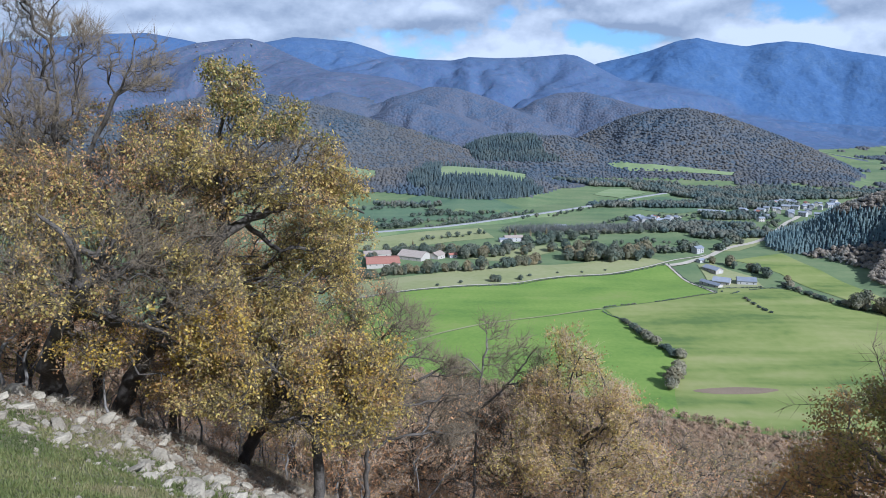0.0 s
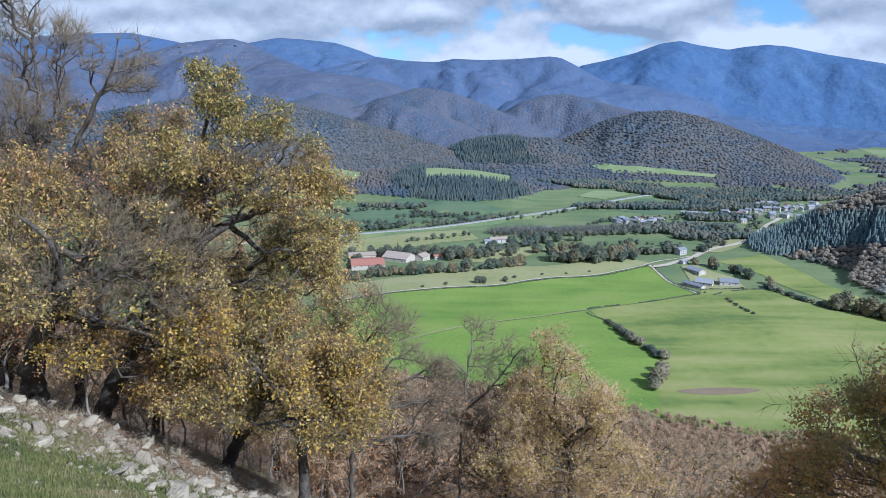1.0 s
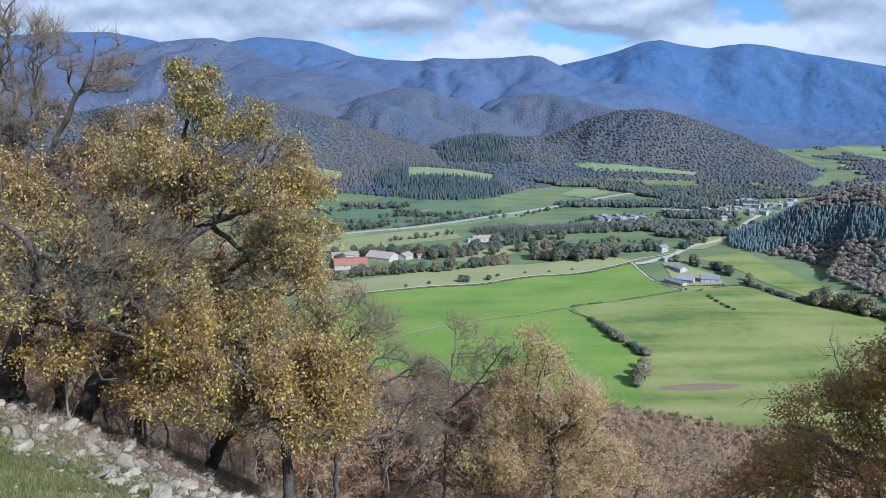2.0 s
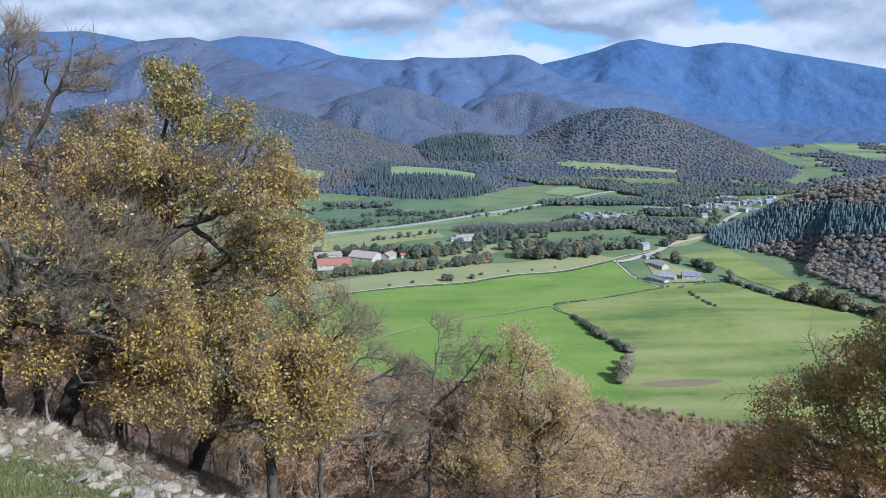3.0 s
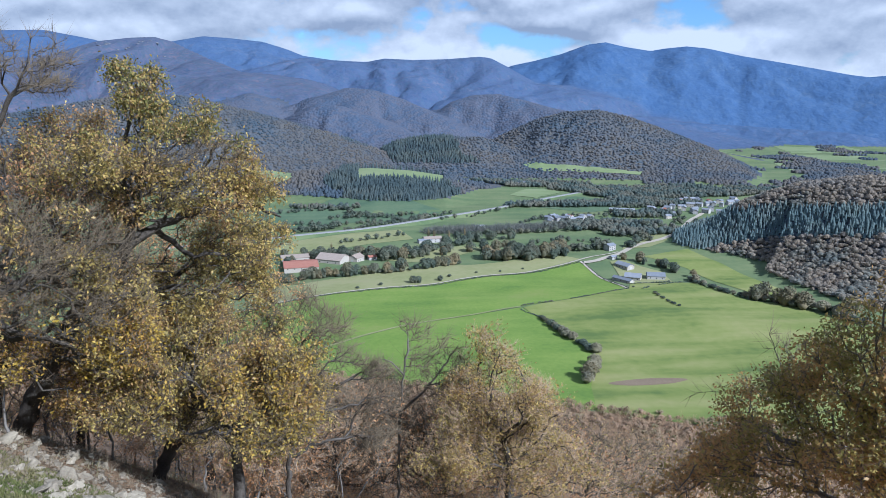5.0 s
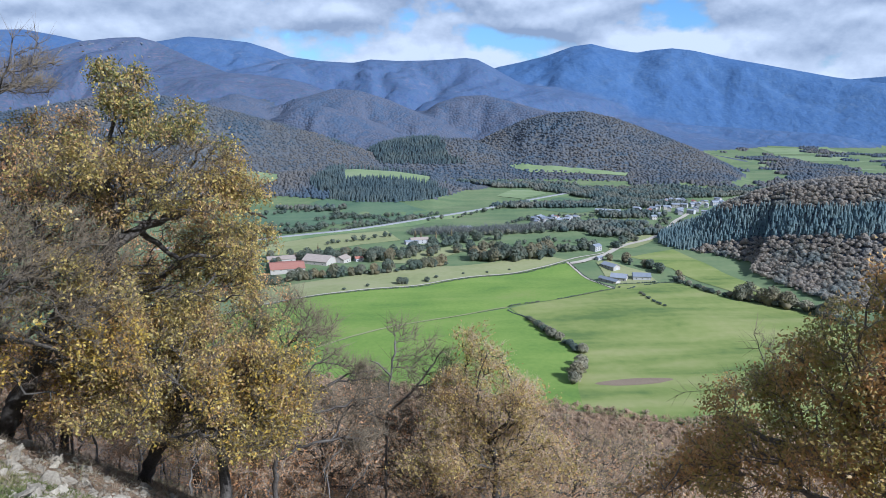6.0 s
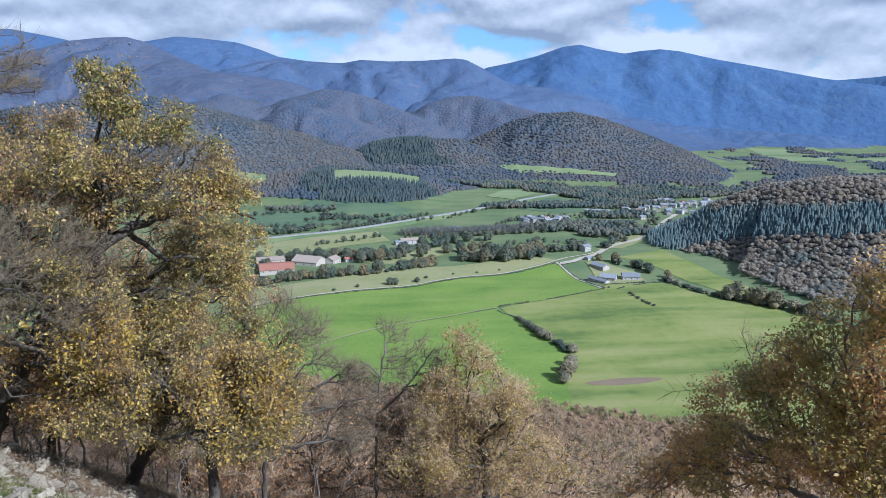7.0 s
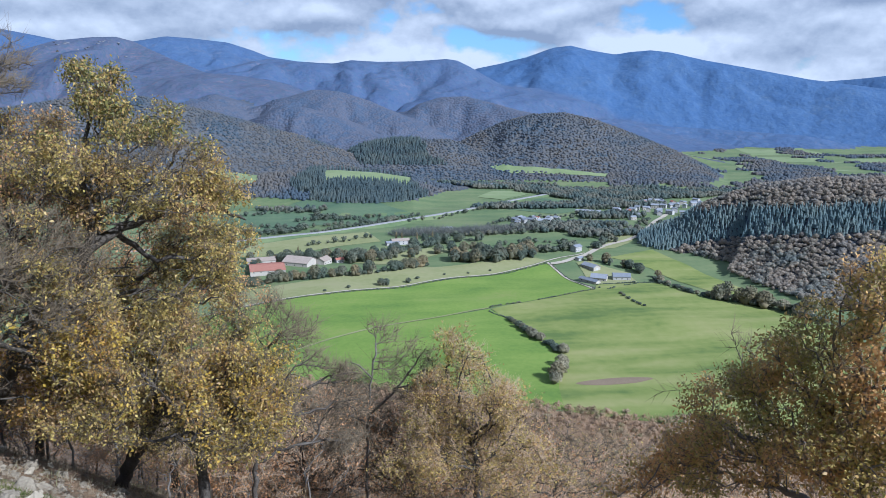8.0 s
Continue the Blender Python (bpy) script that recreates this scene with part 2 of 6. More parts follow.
M["window_dark"] = surface("window_glass", [(.03, .035, .04), (.05, .055, .065)], 1, 4, .3, 0, rough=.15, spec=.5)
M["metal"] = surface("galvanised_metal", [(.35, .36, .37), (.45, .46, .47)], 1, 4, .3, 0, rough=.5)

# ---------------------------------------------------------------- the lie of the land
NT = np.random.RandomState(7).rand(256, 256)


def vnoise(x, y):
    x, y = np.asarray(x, float), np.asarray(y, float)
    xi, yi = np.floor(x).astype(int), np.floor(y).astype(int)
    fx, fy = x - xi, y - yi
    fx, fy = fx * fx * (3 - 2 * fx), fy * fy * (3 - 2 * fy)
    g = lambda i, j: NT[(xi + i) & 255, (yi + j) & 255]
    return (g(0, 0) * (1 - fx) + g(1, 0) * fx) * (1 - fy) + (g(0, 1) * (1 - fx) + g(1, 1) * fx) * fy


def fbm(x, y, wave, octaves=4):
    """-1 to 1."""
    total, amp, norm = 0, 1.0, 0
    for k in range(octaves):
        total = total + amp * (vnoise(x / wave + 17.3 * k, y / wave + 9.1 * k) * 2 - 1)
        norm += amp
        amp, wave = amp * 0.5, wave * 0.5
    return total / norm


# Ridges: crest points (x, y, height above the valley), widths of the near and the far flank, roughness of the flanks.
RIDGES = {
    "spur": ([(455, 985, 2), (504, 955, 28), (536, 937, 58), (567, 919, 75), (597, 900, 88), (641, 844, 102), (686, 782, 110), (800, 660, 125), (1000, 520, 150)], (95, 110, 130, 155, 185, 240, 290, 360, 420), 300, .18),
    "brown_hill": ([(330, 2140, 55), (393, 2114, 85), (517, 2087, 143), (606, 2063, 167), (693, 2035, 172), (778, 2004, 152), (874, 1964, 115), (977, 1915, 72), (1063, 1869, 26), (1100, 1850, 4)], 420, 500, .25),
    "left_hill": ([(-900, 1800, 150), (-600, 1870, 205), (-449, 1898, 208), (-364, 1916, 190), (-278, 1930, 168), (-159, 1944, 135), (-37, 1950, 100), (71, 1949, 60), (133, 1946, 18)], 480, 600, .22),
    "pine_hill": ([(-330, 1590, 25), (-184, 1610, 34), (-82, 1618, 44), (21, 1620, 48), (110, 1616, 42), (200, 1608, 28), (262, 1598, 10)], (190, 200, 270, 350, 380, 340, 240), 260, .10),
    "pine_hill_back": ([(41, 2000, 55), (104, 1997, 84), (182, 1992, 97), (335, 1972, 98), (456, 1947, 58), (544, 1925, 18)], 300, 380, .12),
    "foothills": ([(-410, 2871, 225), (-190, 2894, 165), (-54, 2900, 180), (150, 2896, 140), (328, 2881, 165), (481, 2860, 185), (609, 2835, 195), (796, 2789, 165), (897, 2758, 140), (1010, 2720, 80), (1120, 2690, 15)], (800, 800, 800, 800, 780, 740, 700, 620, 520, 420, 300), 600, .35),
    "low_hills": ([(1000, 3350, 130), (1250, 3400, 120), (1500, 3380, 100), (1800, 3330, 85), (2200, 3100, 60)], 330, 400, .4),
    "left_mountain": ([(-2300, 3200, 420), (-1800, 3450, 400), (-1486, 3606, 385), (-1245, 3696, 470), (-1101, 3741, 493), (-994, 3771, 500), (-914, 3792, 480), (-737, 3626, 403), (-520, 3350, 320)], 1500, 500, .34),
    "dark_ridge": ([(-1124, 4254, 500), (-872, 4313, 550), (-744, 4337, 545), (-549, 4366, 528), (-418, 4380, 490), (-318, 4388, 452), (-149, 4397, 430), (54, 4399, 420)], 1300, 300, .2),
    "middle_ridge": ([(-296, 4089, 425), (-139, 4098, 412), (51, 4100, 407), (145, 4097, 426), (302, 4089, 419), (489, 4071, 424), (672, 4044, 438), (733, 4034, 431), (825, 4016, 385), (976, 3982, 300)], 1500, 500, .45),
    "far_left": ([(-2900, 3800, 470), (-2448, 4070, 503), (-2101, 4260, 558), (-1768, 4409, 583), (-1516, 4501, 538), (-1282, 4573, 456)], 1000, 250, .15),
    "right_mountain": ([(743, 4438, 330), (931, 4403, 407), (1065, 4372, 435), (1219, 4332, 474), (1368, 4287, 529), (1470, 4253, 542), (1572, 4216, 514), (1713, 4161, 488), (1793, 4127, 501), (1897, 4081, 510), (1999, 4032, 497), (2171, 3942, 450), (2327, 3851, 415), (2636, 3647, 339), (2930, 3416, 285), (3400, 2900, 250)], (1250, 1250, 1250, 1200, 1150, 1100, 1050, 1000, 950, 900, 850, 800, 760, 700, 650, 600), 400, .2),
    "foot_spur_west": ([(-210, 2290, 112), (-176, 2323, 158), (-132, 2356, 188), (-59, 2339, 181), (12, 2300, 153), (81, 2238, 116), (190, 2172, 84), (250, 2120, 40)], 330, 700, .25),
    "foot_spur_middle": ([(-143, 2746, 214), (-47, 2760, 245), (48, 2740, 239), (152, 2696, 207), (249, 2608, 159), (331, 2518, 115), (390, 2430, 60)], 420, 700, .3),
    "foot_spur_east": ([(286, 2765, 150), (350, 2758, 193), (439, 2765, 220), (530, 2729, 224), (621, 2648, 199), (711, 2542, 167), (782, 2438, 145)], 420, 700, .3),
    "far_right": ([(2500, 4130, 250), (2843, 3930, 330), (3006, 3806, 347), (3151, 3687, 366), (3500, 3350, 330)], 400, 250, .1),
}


def ridge_height(x, y, pts, near, far, rough, seed):
    best, crest, dist, wn = np.full(x.shape, 1e12), np.zeros(x.shape), np.zeros(x.shape), np.zeros(x.shape)
    nearw = near if isinstance(near, tuple) else (near,) * len(pts)
    cr = np.zeros(x.shape)
    for (a, b, na, nb) in zip(pts[:-1], pts[1:], nearw[:-1], nearw[1:]):
        dx, dy = b[0] - a[0], b[1] - a[1]
        s = np.clip(((x - a[0]) * dx + (y - a[1]) * dy) / (dx * dx + dy * dy), 0, 1)
        px, py = a[0] + s * dx, a[1] + s * dy
        d = np.hypot(x - px, y - py)
        hit = d < best
        best = np.where(hit, d, best)
        crest = np.where(hit, a[2] + s * (b[2] - a[2]), crest)
        wn = np.where(hit, na + s * (nb - na), wn)
        cr = np.where(hit, np.hypot(px, py), cr)
    width = np.where(np.hypot(x, y) < cr, wn, far)
    u = np.clip(best / width, 0, 1)
    bulge = np.sin(np.pi * np.clip(u * 1.15, 0, 1)) ** 1.2
    wave = 330 if crest.max() < 260 else 780
    wx, wy = x + .45 * wave * fbm(x + 900, y, wave * .8, 2), y + .45 * wave * fbm(x, y + 900, wave * .8, 2)
    rounded = lambda w, k: np.minimum(1, 3.0 * np.abs(fbm(wx + 311 * seed + k, wy + 97 * seed, w, 3)))
    gully = .6 * rounded(wave, 0) + .4 * rounded(wave * .38, 500)
    prof = 0.5 * (1 + np.cos(np.pi * u ** 0.9))
    return crest * prof * (1 - rough * bulge * (1 - gully) * .9 + (.10 if wave > 500 else .03) * bulge * fbm(x + 40, y, 170, 3))


def land(x, y):
    """Height of the ground, and which ridge rules there (-1: valley, -2: the viewer's own hillside)."""
    x, y = np.atleast_1d(np.asarray(x, float)), np.atleast_1d(np.asarray(y, float))
    r = np.hypot(x, y)
    k = 25.0
    drop = 0.552 * y + 0.25 * x
    rise = 198.45 - drop + np.clip((r - 20) / 60, 0, 1) * 5.0 * fbm(x, y, 60, 4)
    rise = np.where(rise > 225, 225 + 60 * (1 - np.exp(-(rise - 225) / 60)), rise)
    # past the brow the slope steepens for a while
    brow = np.clip((r - 14) / 9, 0, 1)
    brow = brow * np.clip((np.degrees(np.arctan2(x, np.maximum(y, .1))) + 16) / 10, 0, 1)
    rise = rise - 2.2 * brow * brow * (3 - 2 * brow) * np.clip((60 - r) / 30, 0, 1)
    rise = rise - .15 * np.clip(r / 18, 0, 1) * np.clip((80 - r) / 40, 0, 1)
    rise = rise + 1.15 * np.exp(-((x + 9.2) ** 2 + (y - 15.6) ** 2) / (2 * 3.2 ** 2))
    rise = rise + 0.10 * fbm(x, y, 2.2, 3) + 0.05 * fbm(x + 50, y, .6, 2)
    own = np.where(rise > 10 * k, rise, k * np.log1p(np.exp(np.minimum(rise, 10 * k) / k)))
    calm = np.clip((r - 400) / 200, 0, 1)
    valley = calm * (2.2 * fbm(x, y, 210, 2) + 5.5 * fbm(x * .4 + 70, y + .25 * x, 85, 2) + 0.4 * fbm(x, y, 45, 2))
    z = own + valley
    rule = np.where(own > 6, -2, -1)
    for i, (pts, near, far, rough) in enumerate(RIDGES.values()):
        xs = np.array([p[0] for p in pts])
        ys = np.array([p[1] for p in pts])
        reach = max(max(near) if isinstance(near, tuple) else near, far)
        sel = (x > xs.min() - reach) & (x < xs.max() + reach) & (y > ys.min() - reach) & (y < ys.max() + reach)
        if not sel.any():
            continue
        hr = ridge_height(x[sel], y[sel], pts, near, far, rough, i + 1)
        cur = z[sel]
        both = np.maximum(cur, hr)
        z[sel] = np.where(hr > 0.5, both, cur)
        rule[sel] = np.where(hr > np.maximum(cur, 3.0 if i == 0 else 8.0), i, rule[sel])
    return z, rule


def ground_z(x, y):
    return float(land([x], [y])[0][0])


def mesh_object(name, verts, faces, mats, parent=None, smooth=False, index=None):
    """One mesh object from arrays; faces is an (n, k) array."""
    me = bpy.data.meshes.new(name)
    verts, faces = np.asarray(verts, np.float32), np.asarray(faces, np.int32)
    n, k = faces.shape
    me.vertices.add(len(verts))
    me.vertices.foreach_set("co", verts.ravel())
    me.loops.add(n * k)
    me.loops.foreach_set("vertex_index", faces.ravel())
    me.polygons.add(n)
    me.polygons.foreach_set("loop_start", np.arange(n, dtype=np.int32) * k)
    me.update(calc_edges=True)
    for m in mats if isinstance(mats, (list, tuple)) else [mats]:
        me.materials.append(m)
    if index is not None:
        me.polygons.foreach_set("material_index", np.asarray(index, np.int32))
    if smooth:
        me.polygons.foreach_set("use_smooth", np.ones(n, dtype=bool))
    me.validate()
    ob = new(name, me)
    if parent is not None:
        ob.parent = parent
    return ob


def part(name, bm, material, parent, label=""):
    me = bpy.data.meshes.new(name)
    bm.to_mesh(me)
    bm.free()
    me.materials.append(material)
    ob = new(name, me)
    ob.parent = parent
    if label:
        tagged(ob, label)
    return ob


RULES = list(RIDGES)


def make_ground():
    az = np.concatenate([np.arange(-42, 46, 0.31), np.arange(46, 318, 4.0)])
    rad = [0.001, 0.6, 1.2, 2.0]
    while rad[-1] < 4930:
        rad.append(rad[-1] + max(.12, min(rad[-1] * .018, 9.0 + rad[-1] * .0016)))
    rad = np.array(rad)
    A, R = np.meshgrid(np.radians(az), rad)
    X, Y = (R * np.sin(A)).ravel(), (R * np.cos(A)).ravel()
    Z, rule = land(X, Y)
    nr, na = len(rad), len(az)
    i, j = np.meshgrid(np.arange(nr - 1), np.arange(na), indexing="ij")
    a, b = i * na + j, i * na + (j + 1) % na
    faces = np.stack([a, b, b + na, a + na], -1).reshape(-1, 4)
    mid = X[faces].mean(1), Y[faces].mean(1)
    fr = np.hypot(*mid)
    ru = rule[faces[:, 0]]
    kind = np.full(len(faces), 2)
    kind[ru == -2] = 1
    maz = np.degrees(np.arctan2(mid[0], np.maximum(mid[1], .01)))
    kind[(ru < 0) & (0.552 * mid[1] + 0.25 * mid[0] < 270 + 3 * fbm(mid[0], mid[1], 30, 2)) & (mid[1] > 0)] = 1
    turf = (ru == -2) & (mid[1] > 0) & (fr < 17.2 - .22 * (maz + 37) + 1.1 * fbm(mid[0], mid[1], 2.5)) & (maz < -9)
    kind[turf | ((fr < 6) | (mid[1] < -2)) & (ru == -2)] = 0
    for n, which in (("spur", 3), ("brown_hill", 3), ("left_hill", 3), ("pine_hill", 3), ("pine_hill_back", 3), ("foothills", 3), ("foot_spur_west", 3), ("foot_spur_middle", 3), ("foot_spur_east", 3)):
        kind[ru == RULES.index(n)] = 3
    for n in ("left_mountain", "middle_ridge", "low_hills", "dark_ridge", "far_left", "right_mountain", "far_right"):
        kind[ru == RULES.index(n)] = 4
    # how much of the haze-blue ramp each ridge takes, blurred at the borders
    hazed = np.isin(rule, [RULES.index(n) for n in ("dark_ridge", "far_left", "right_mountain", "far_right")]).astype(float).reshape(nr, na)
    hazed[np.isin(rule, [RULES.index("low_hills")]).reshape(nr, na)] = .7
    hazed[np.isin(rule, [RULES.index("middle_ridge")]).reshape(nr, na)] = .45
    hazed[np.isin(rule, [RULES.index(n) for n in ("dark_ridge", "far_left")]).reshape(nr, na)] = .75
    hazed[np.isin(rule, [RULES.index(n) for n in ("foothills", "foot_spur_west", "foot_spur_middle", "foot_spur_east")]).reshape(nr, na)] = .85
    for _ in range(6):
        g = np.pad(hazed, 1, mode="edge")
        hazed = (g[1:-1, 1:-1] * 2 + g[:-2, 1:-1] + g[2:, 1:-1] + g[1:-1, :-2] + g[1:-1, 2:]) / 6
    V = np.stack([X, Y, Z], -1)
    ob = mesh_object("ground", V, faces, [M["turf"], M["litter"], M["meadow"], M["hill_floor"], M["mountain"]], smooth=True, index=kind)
    ob.data.attributes.new("hazed", "FLOAT", "POINT").data.foreach_set("value", hazed.ravel().astype(np.float32))
    tagged(ob, "steep stony hillside, green valley floor and wooded mountains beyond", "ground", kind="structure")


make_ground()


# ---------------------------------------------------------------- fields, roads and tracks
def drape(name, poly, material, label, category, lift=0.35, step=14.0, kind="structure"):
    bm = bmesh.new()
    bm.faces.new([bm.verts.new((x, y, 0)) for x, y in poly])
    xs, ys = [p[0] for p in poly], [p[1] for p in poly]
    for axis, lo, hi in ((0, min(xs), max(xs)), (1, min(ys), max(ys))):
        c = lo + step
        while c < hi:
            no = (1, 0, 0) if axis == 0 else (0, 1, 0)
            bmesh.ops.bisect_plane(bm, geom=bm.verts[:] + bm.edges[:] + bm.faces[:], plane_co=(c, c, 0), plane_no=no)
            c += step
    bmesh.ops.triangulate(bm, faces=bm.faces[:])
    co = np.array([v.co[:] for v in bm.verts])
    z = land(co[:, 0], co[:, 1])[0]
    for v, h in zip(bm.verts, z):
        v.co.z = h + lift
    for f in bm.faces:
        f.smooth = True
    bmesh.ops.recalc_face_normals(bm, faces=bm.faces[:])
    if sum(f.normal.z for f in bm.faces) < 0:
        bmesh.ops.reverse_faces(bm, faces=bm.faces[:])
    me = bpy.data.meshes.new(name)
    bm.to_mesh(me)
    bm.free()
    me.materials.append(material)
    return tagged(new(name, me), label, category, kind=kind)


def smooth_line(pts, step=8.0):
    """Catmull-Rom through the points, as an array of x, y."""
    p = np.array([pts[0], *pts, pts[-1]], float)
    out = []
    for i in range(1, len(p) - 2):
        n = max(2, int(np.hypot(*(p[i + 1] - p[i])) / step))
        for s in np.arange(n) / n:
            a, b, c, d = p[i - 1], p[i], p[i + 1], p[i + 2]
            out.append(0.5 * (2 * b + (c - a) * s + (2 * a - 5 * b + 4 * c - d) * s * s + (3 * b - 3 * c + d - a) * s ** 3))
    out.append(p[-1])
    return np.array(out)


def strip(name, pts, width, material, label, category, lift=0.6, bank=0.0):
    c = smooth_line(pts)
    tan = np.gradient(c, axis=0)
    tan /= np.linalg.norm(tan, axis=1)[:, None]
    nor = np.stack([-tan[:, 1], tan[:, 0]], -1)
    ws = np.array([-width / 2 - bank, -width / 2, width / 2, width / 2 + bank]) if bank else np.array([-width / 2, 0, width / 2])
    P = c[:, None, :] + nor[:, None, :] * ws[None, :, None]
    zc = land(c[:, 0], c[:, 1])[0]
    z = land(P[..., 0].ravel(), P[..., 1].ravel())[0].reshape(P.shape[:2])
    z = np.maximum(z, zc[:, None]) + lift
    if bank:
        soft = np.convolve(np.pad(zc, 20, mode="edge"), np.ones(41) / 41, mode="valid")
        z[:, 1:3] = soft[:, None] + lift
        z[:, 0] = z[:, 3] = soft - 3.0
    V = np.concatenate([P, z[..., None]], -1).reshape(-1, 3)
    k = len(ws)
    i, j = np.meshgrid(np.arange(len(c) - 1), np.arange(k - 1), indexing="ij")
    a = i * k + j
    F = np.stack([a, a + k, a + k + 1, a + 1], -1).reshape(-1, 4)
    mats = [material, M["meadow"]] if bank else material
    return tagged(mesh_object(name, V, F[:, ::-1], mats, index=np.where(j.ravel() == 1, 0, 1) if bank else None), label, category, kind="structure")


drape("field", [(-175, 500), (-150, 655), (-29, 727), (72, 755), (139, 783), (211, 815), (272, 841), (277, 783), (286, 721), (207, 685), (155, 663), (117, 650), (33, 604), (-19, 574), (-60, 550), (-120, 515)],
      M["field_bright"], "bright green sown grass field on the valley floor", "field")
drape("field", [(-120, 470), (-120, 513), (-60, 548), (-19, 572), (33, 602), (117, 648), (155, 660), (164, 634), (173, 581), (184, 539), (189, 521), (177, 492), (165, 461), (154, 417), (115, 430), (77, 451), (44, 468), (4, 489), (-36, 505), (-80, 490)],
      M["field_bright"], "bright green grass field beside a line of bushes", "field", .4)
drape("field", [(157, 660), (207, 683), (288, 719), (300, 745), (350, 745), (372, 740), (382, 700), (395, 660), (430, 640), (455, 560), (450, 480), (420, 330), (327, 332), (257, 363), (202, 391), (179, 401), (150, 416), (161, 461), (172, 492), (186, 521), (183, 539), (172, 581), (163, 634)],
      M["field_olive"], "wide undulating grazed field in yellowish green", "field", .45)
drape("field", [(-110, 690), (-83, 700), (-29, 731), (72, 759), (139, 787), (211, 819), (274, 848), (250, 868), (150, 850), (40, 820), (-50, 780), (-130, 745)],
      M["field_pale"], "pale dry grass strip above a lane", "field", .4)
drape("field", [(360, 860), (392, 800), (398, 740), (410, 690), (440, 670), (452, 690), (448, 760), (440, 830), (440, 900)],
      M["field_olive"], "green pasture at the foot of a wooded spur", "field", .4)
drape("field", [(-140, 1130), (93, 1195), (150, 1290), (95, 1375), (-28, 1440), (-140, 1330), (-220, 1180)],
      M["field_dark"], "dark green meadow below a conifer wood", "field", .4)
drape("field", [(-150, 925), (-80, 930), (30, 985), (75, 1010), (60, 1090), (-40, 1050), (-150, 990)],
      M["field_pale"], "pale green meadow beside the highway", "field", .4)
drape("field", [(60, 860), (130, 905), (165, 930), (150, 960), (90, 930), (30, 880)],
      M["field_pale"], "pale grass paddock between hedgerows", "field", .4)
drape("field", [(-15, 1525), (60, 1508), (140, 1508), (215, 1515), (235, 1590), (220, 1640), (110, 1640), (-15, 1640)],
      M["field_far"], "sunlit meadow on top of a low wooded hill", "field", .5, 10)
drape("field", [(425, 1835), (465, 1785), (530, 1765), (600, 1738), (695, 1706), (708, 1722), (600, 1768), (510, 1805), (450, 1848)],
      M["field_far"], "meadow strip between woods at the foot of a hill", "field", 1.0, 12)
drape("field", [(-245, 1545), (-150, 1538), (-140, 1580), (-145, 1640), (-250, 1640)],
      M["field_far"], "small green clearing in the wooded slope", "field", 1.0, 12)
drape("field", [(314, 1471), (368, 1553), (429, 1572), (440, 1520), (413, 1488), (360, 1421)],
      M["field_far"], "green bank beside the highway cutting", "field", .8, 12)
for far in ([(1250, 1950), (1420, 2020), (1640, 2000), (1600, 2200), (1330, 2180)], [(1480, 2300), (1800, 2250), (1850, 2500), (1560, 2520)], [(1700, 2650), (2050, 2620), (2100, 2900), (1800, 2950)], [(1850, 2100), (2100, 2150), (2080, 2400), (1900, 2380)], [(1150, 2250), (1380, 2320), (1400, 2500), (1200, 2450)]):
    drape("field", far, M["field_far"], "green meadow far down the valley, paled with haze", "field", .6, 60)
drape("field", [(330, 1300), (410, 1230), (460, 1260), (490, 1380), (450, 1440), (400, 1395)],
      M["field_dark"], "deep green meadow beside the highway", "field", .4)
drape("bare_earth", [(206 + 29 * math.cos(a) * (1 + .12 * math.sin(3 * a)), 465 + (7.5 if math.sin(a) > 0 else 5) * math.sin(a) + .03 * 29 * math.cos(a)) for a in np.linspace(0, 6.28, 40)[:-1]], M["soil"], "patch of bare brown earth in the pasture", "bare earth", .6, 6)
drape("farmyard", [(296, 745), (322, 748), (352, 750), (356, 790), (340, 812), (326, 842), (308, 836), (304, 800)], M["field_pale"], "worn grassy yard between the barns", "yard", .55, 8)
drape("village_yard", [(350, 905), (392, 915), (440, 965), (462, 1010), (440, 1015), (400, 965), (362, 930)], M["field_pale"], "pale open ground beside the village road", "yard", .5, 8)
strip("road", [(-260, 965), (-151, 1012), (-108, 1034), (-55, 1061), (14, 1099), (110, 1173), (220, 1264), (322, 1355), (412, 1442), (474, 1494), (560, 1560)], 13, M["asphalt"], "grey dual carriageway on a low embankment", "road", 3.5, 9.0)
strip("farm_track", [(-120, 670), (-83, 697), (-29, 728), (72, 757), (139, 785), (211, 817), (274, 846), (339, 892)], 2.6, M["gravel"], "pale gravel farm track between fields", "track", .8)
strip("farm_track", [(272, 840), (277, 783), (286, 721)], 3.0, M["gravel"], "narrow gravel track beside the farm", "track", .8)
strip("road", [(270, 835), (293, 840), (334, 878), (397, 945), (441, 977), (488, 1027), (549, 1122), (610, 1200)], 8, M["gravel"], "pale village road past the farm", "road", .8)
strip("road", [(700, 1570), (760, 1565), (849, 1546), (945, 1551)], 9, M["yard"], "pale road at the foot of the brown hill", "road", .9)
strip("footpath", [(-40, 560), (-19, 574), (33, 604), (117, 650), (155, 663)], 2.6, M["field_pale"], "faint trodden path across the grass", "path", .5)

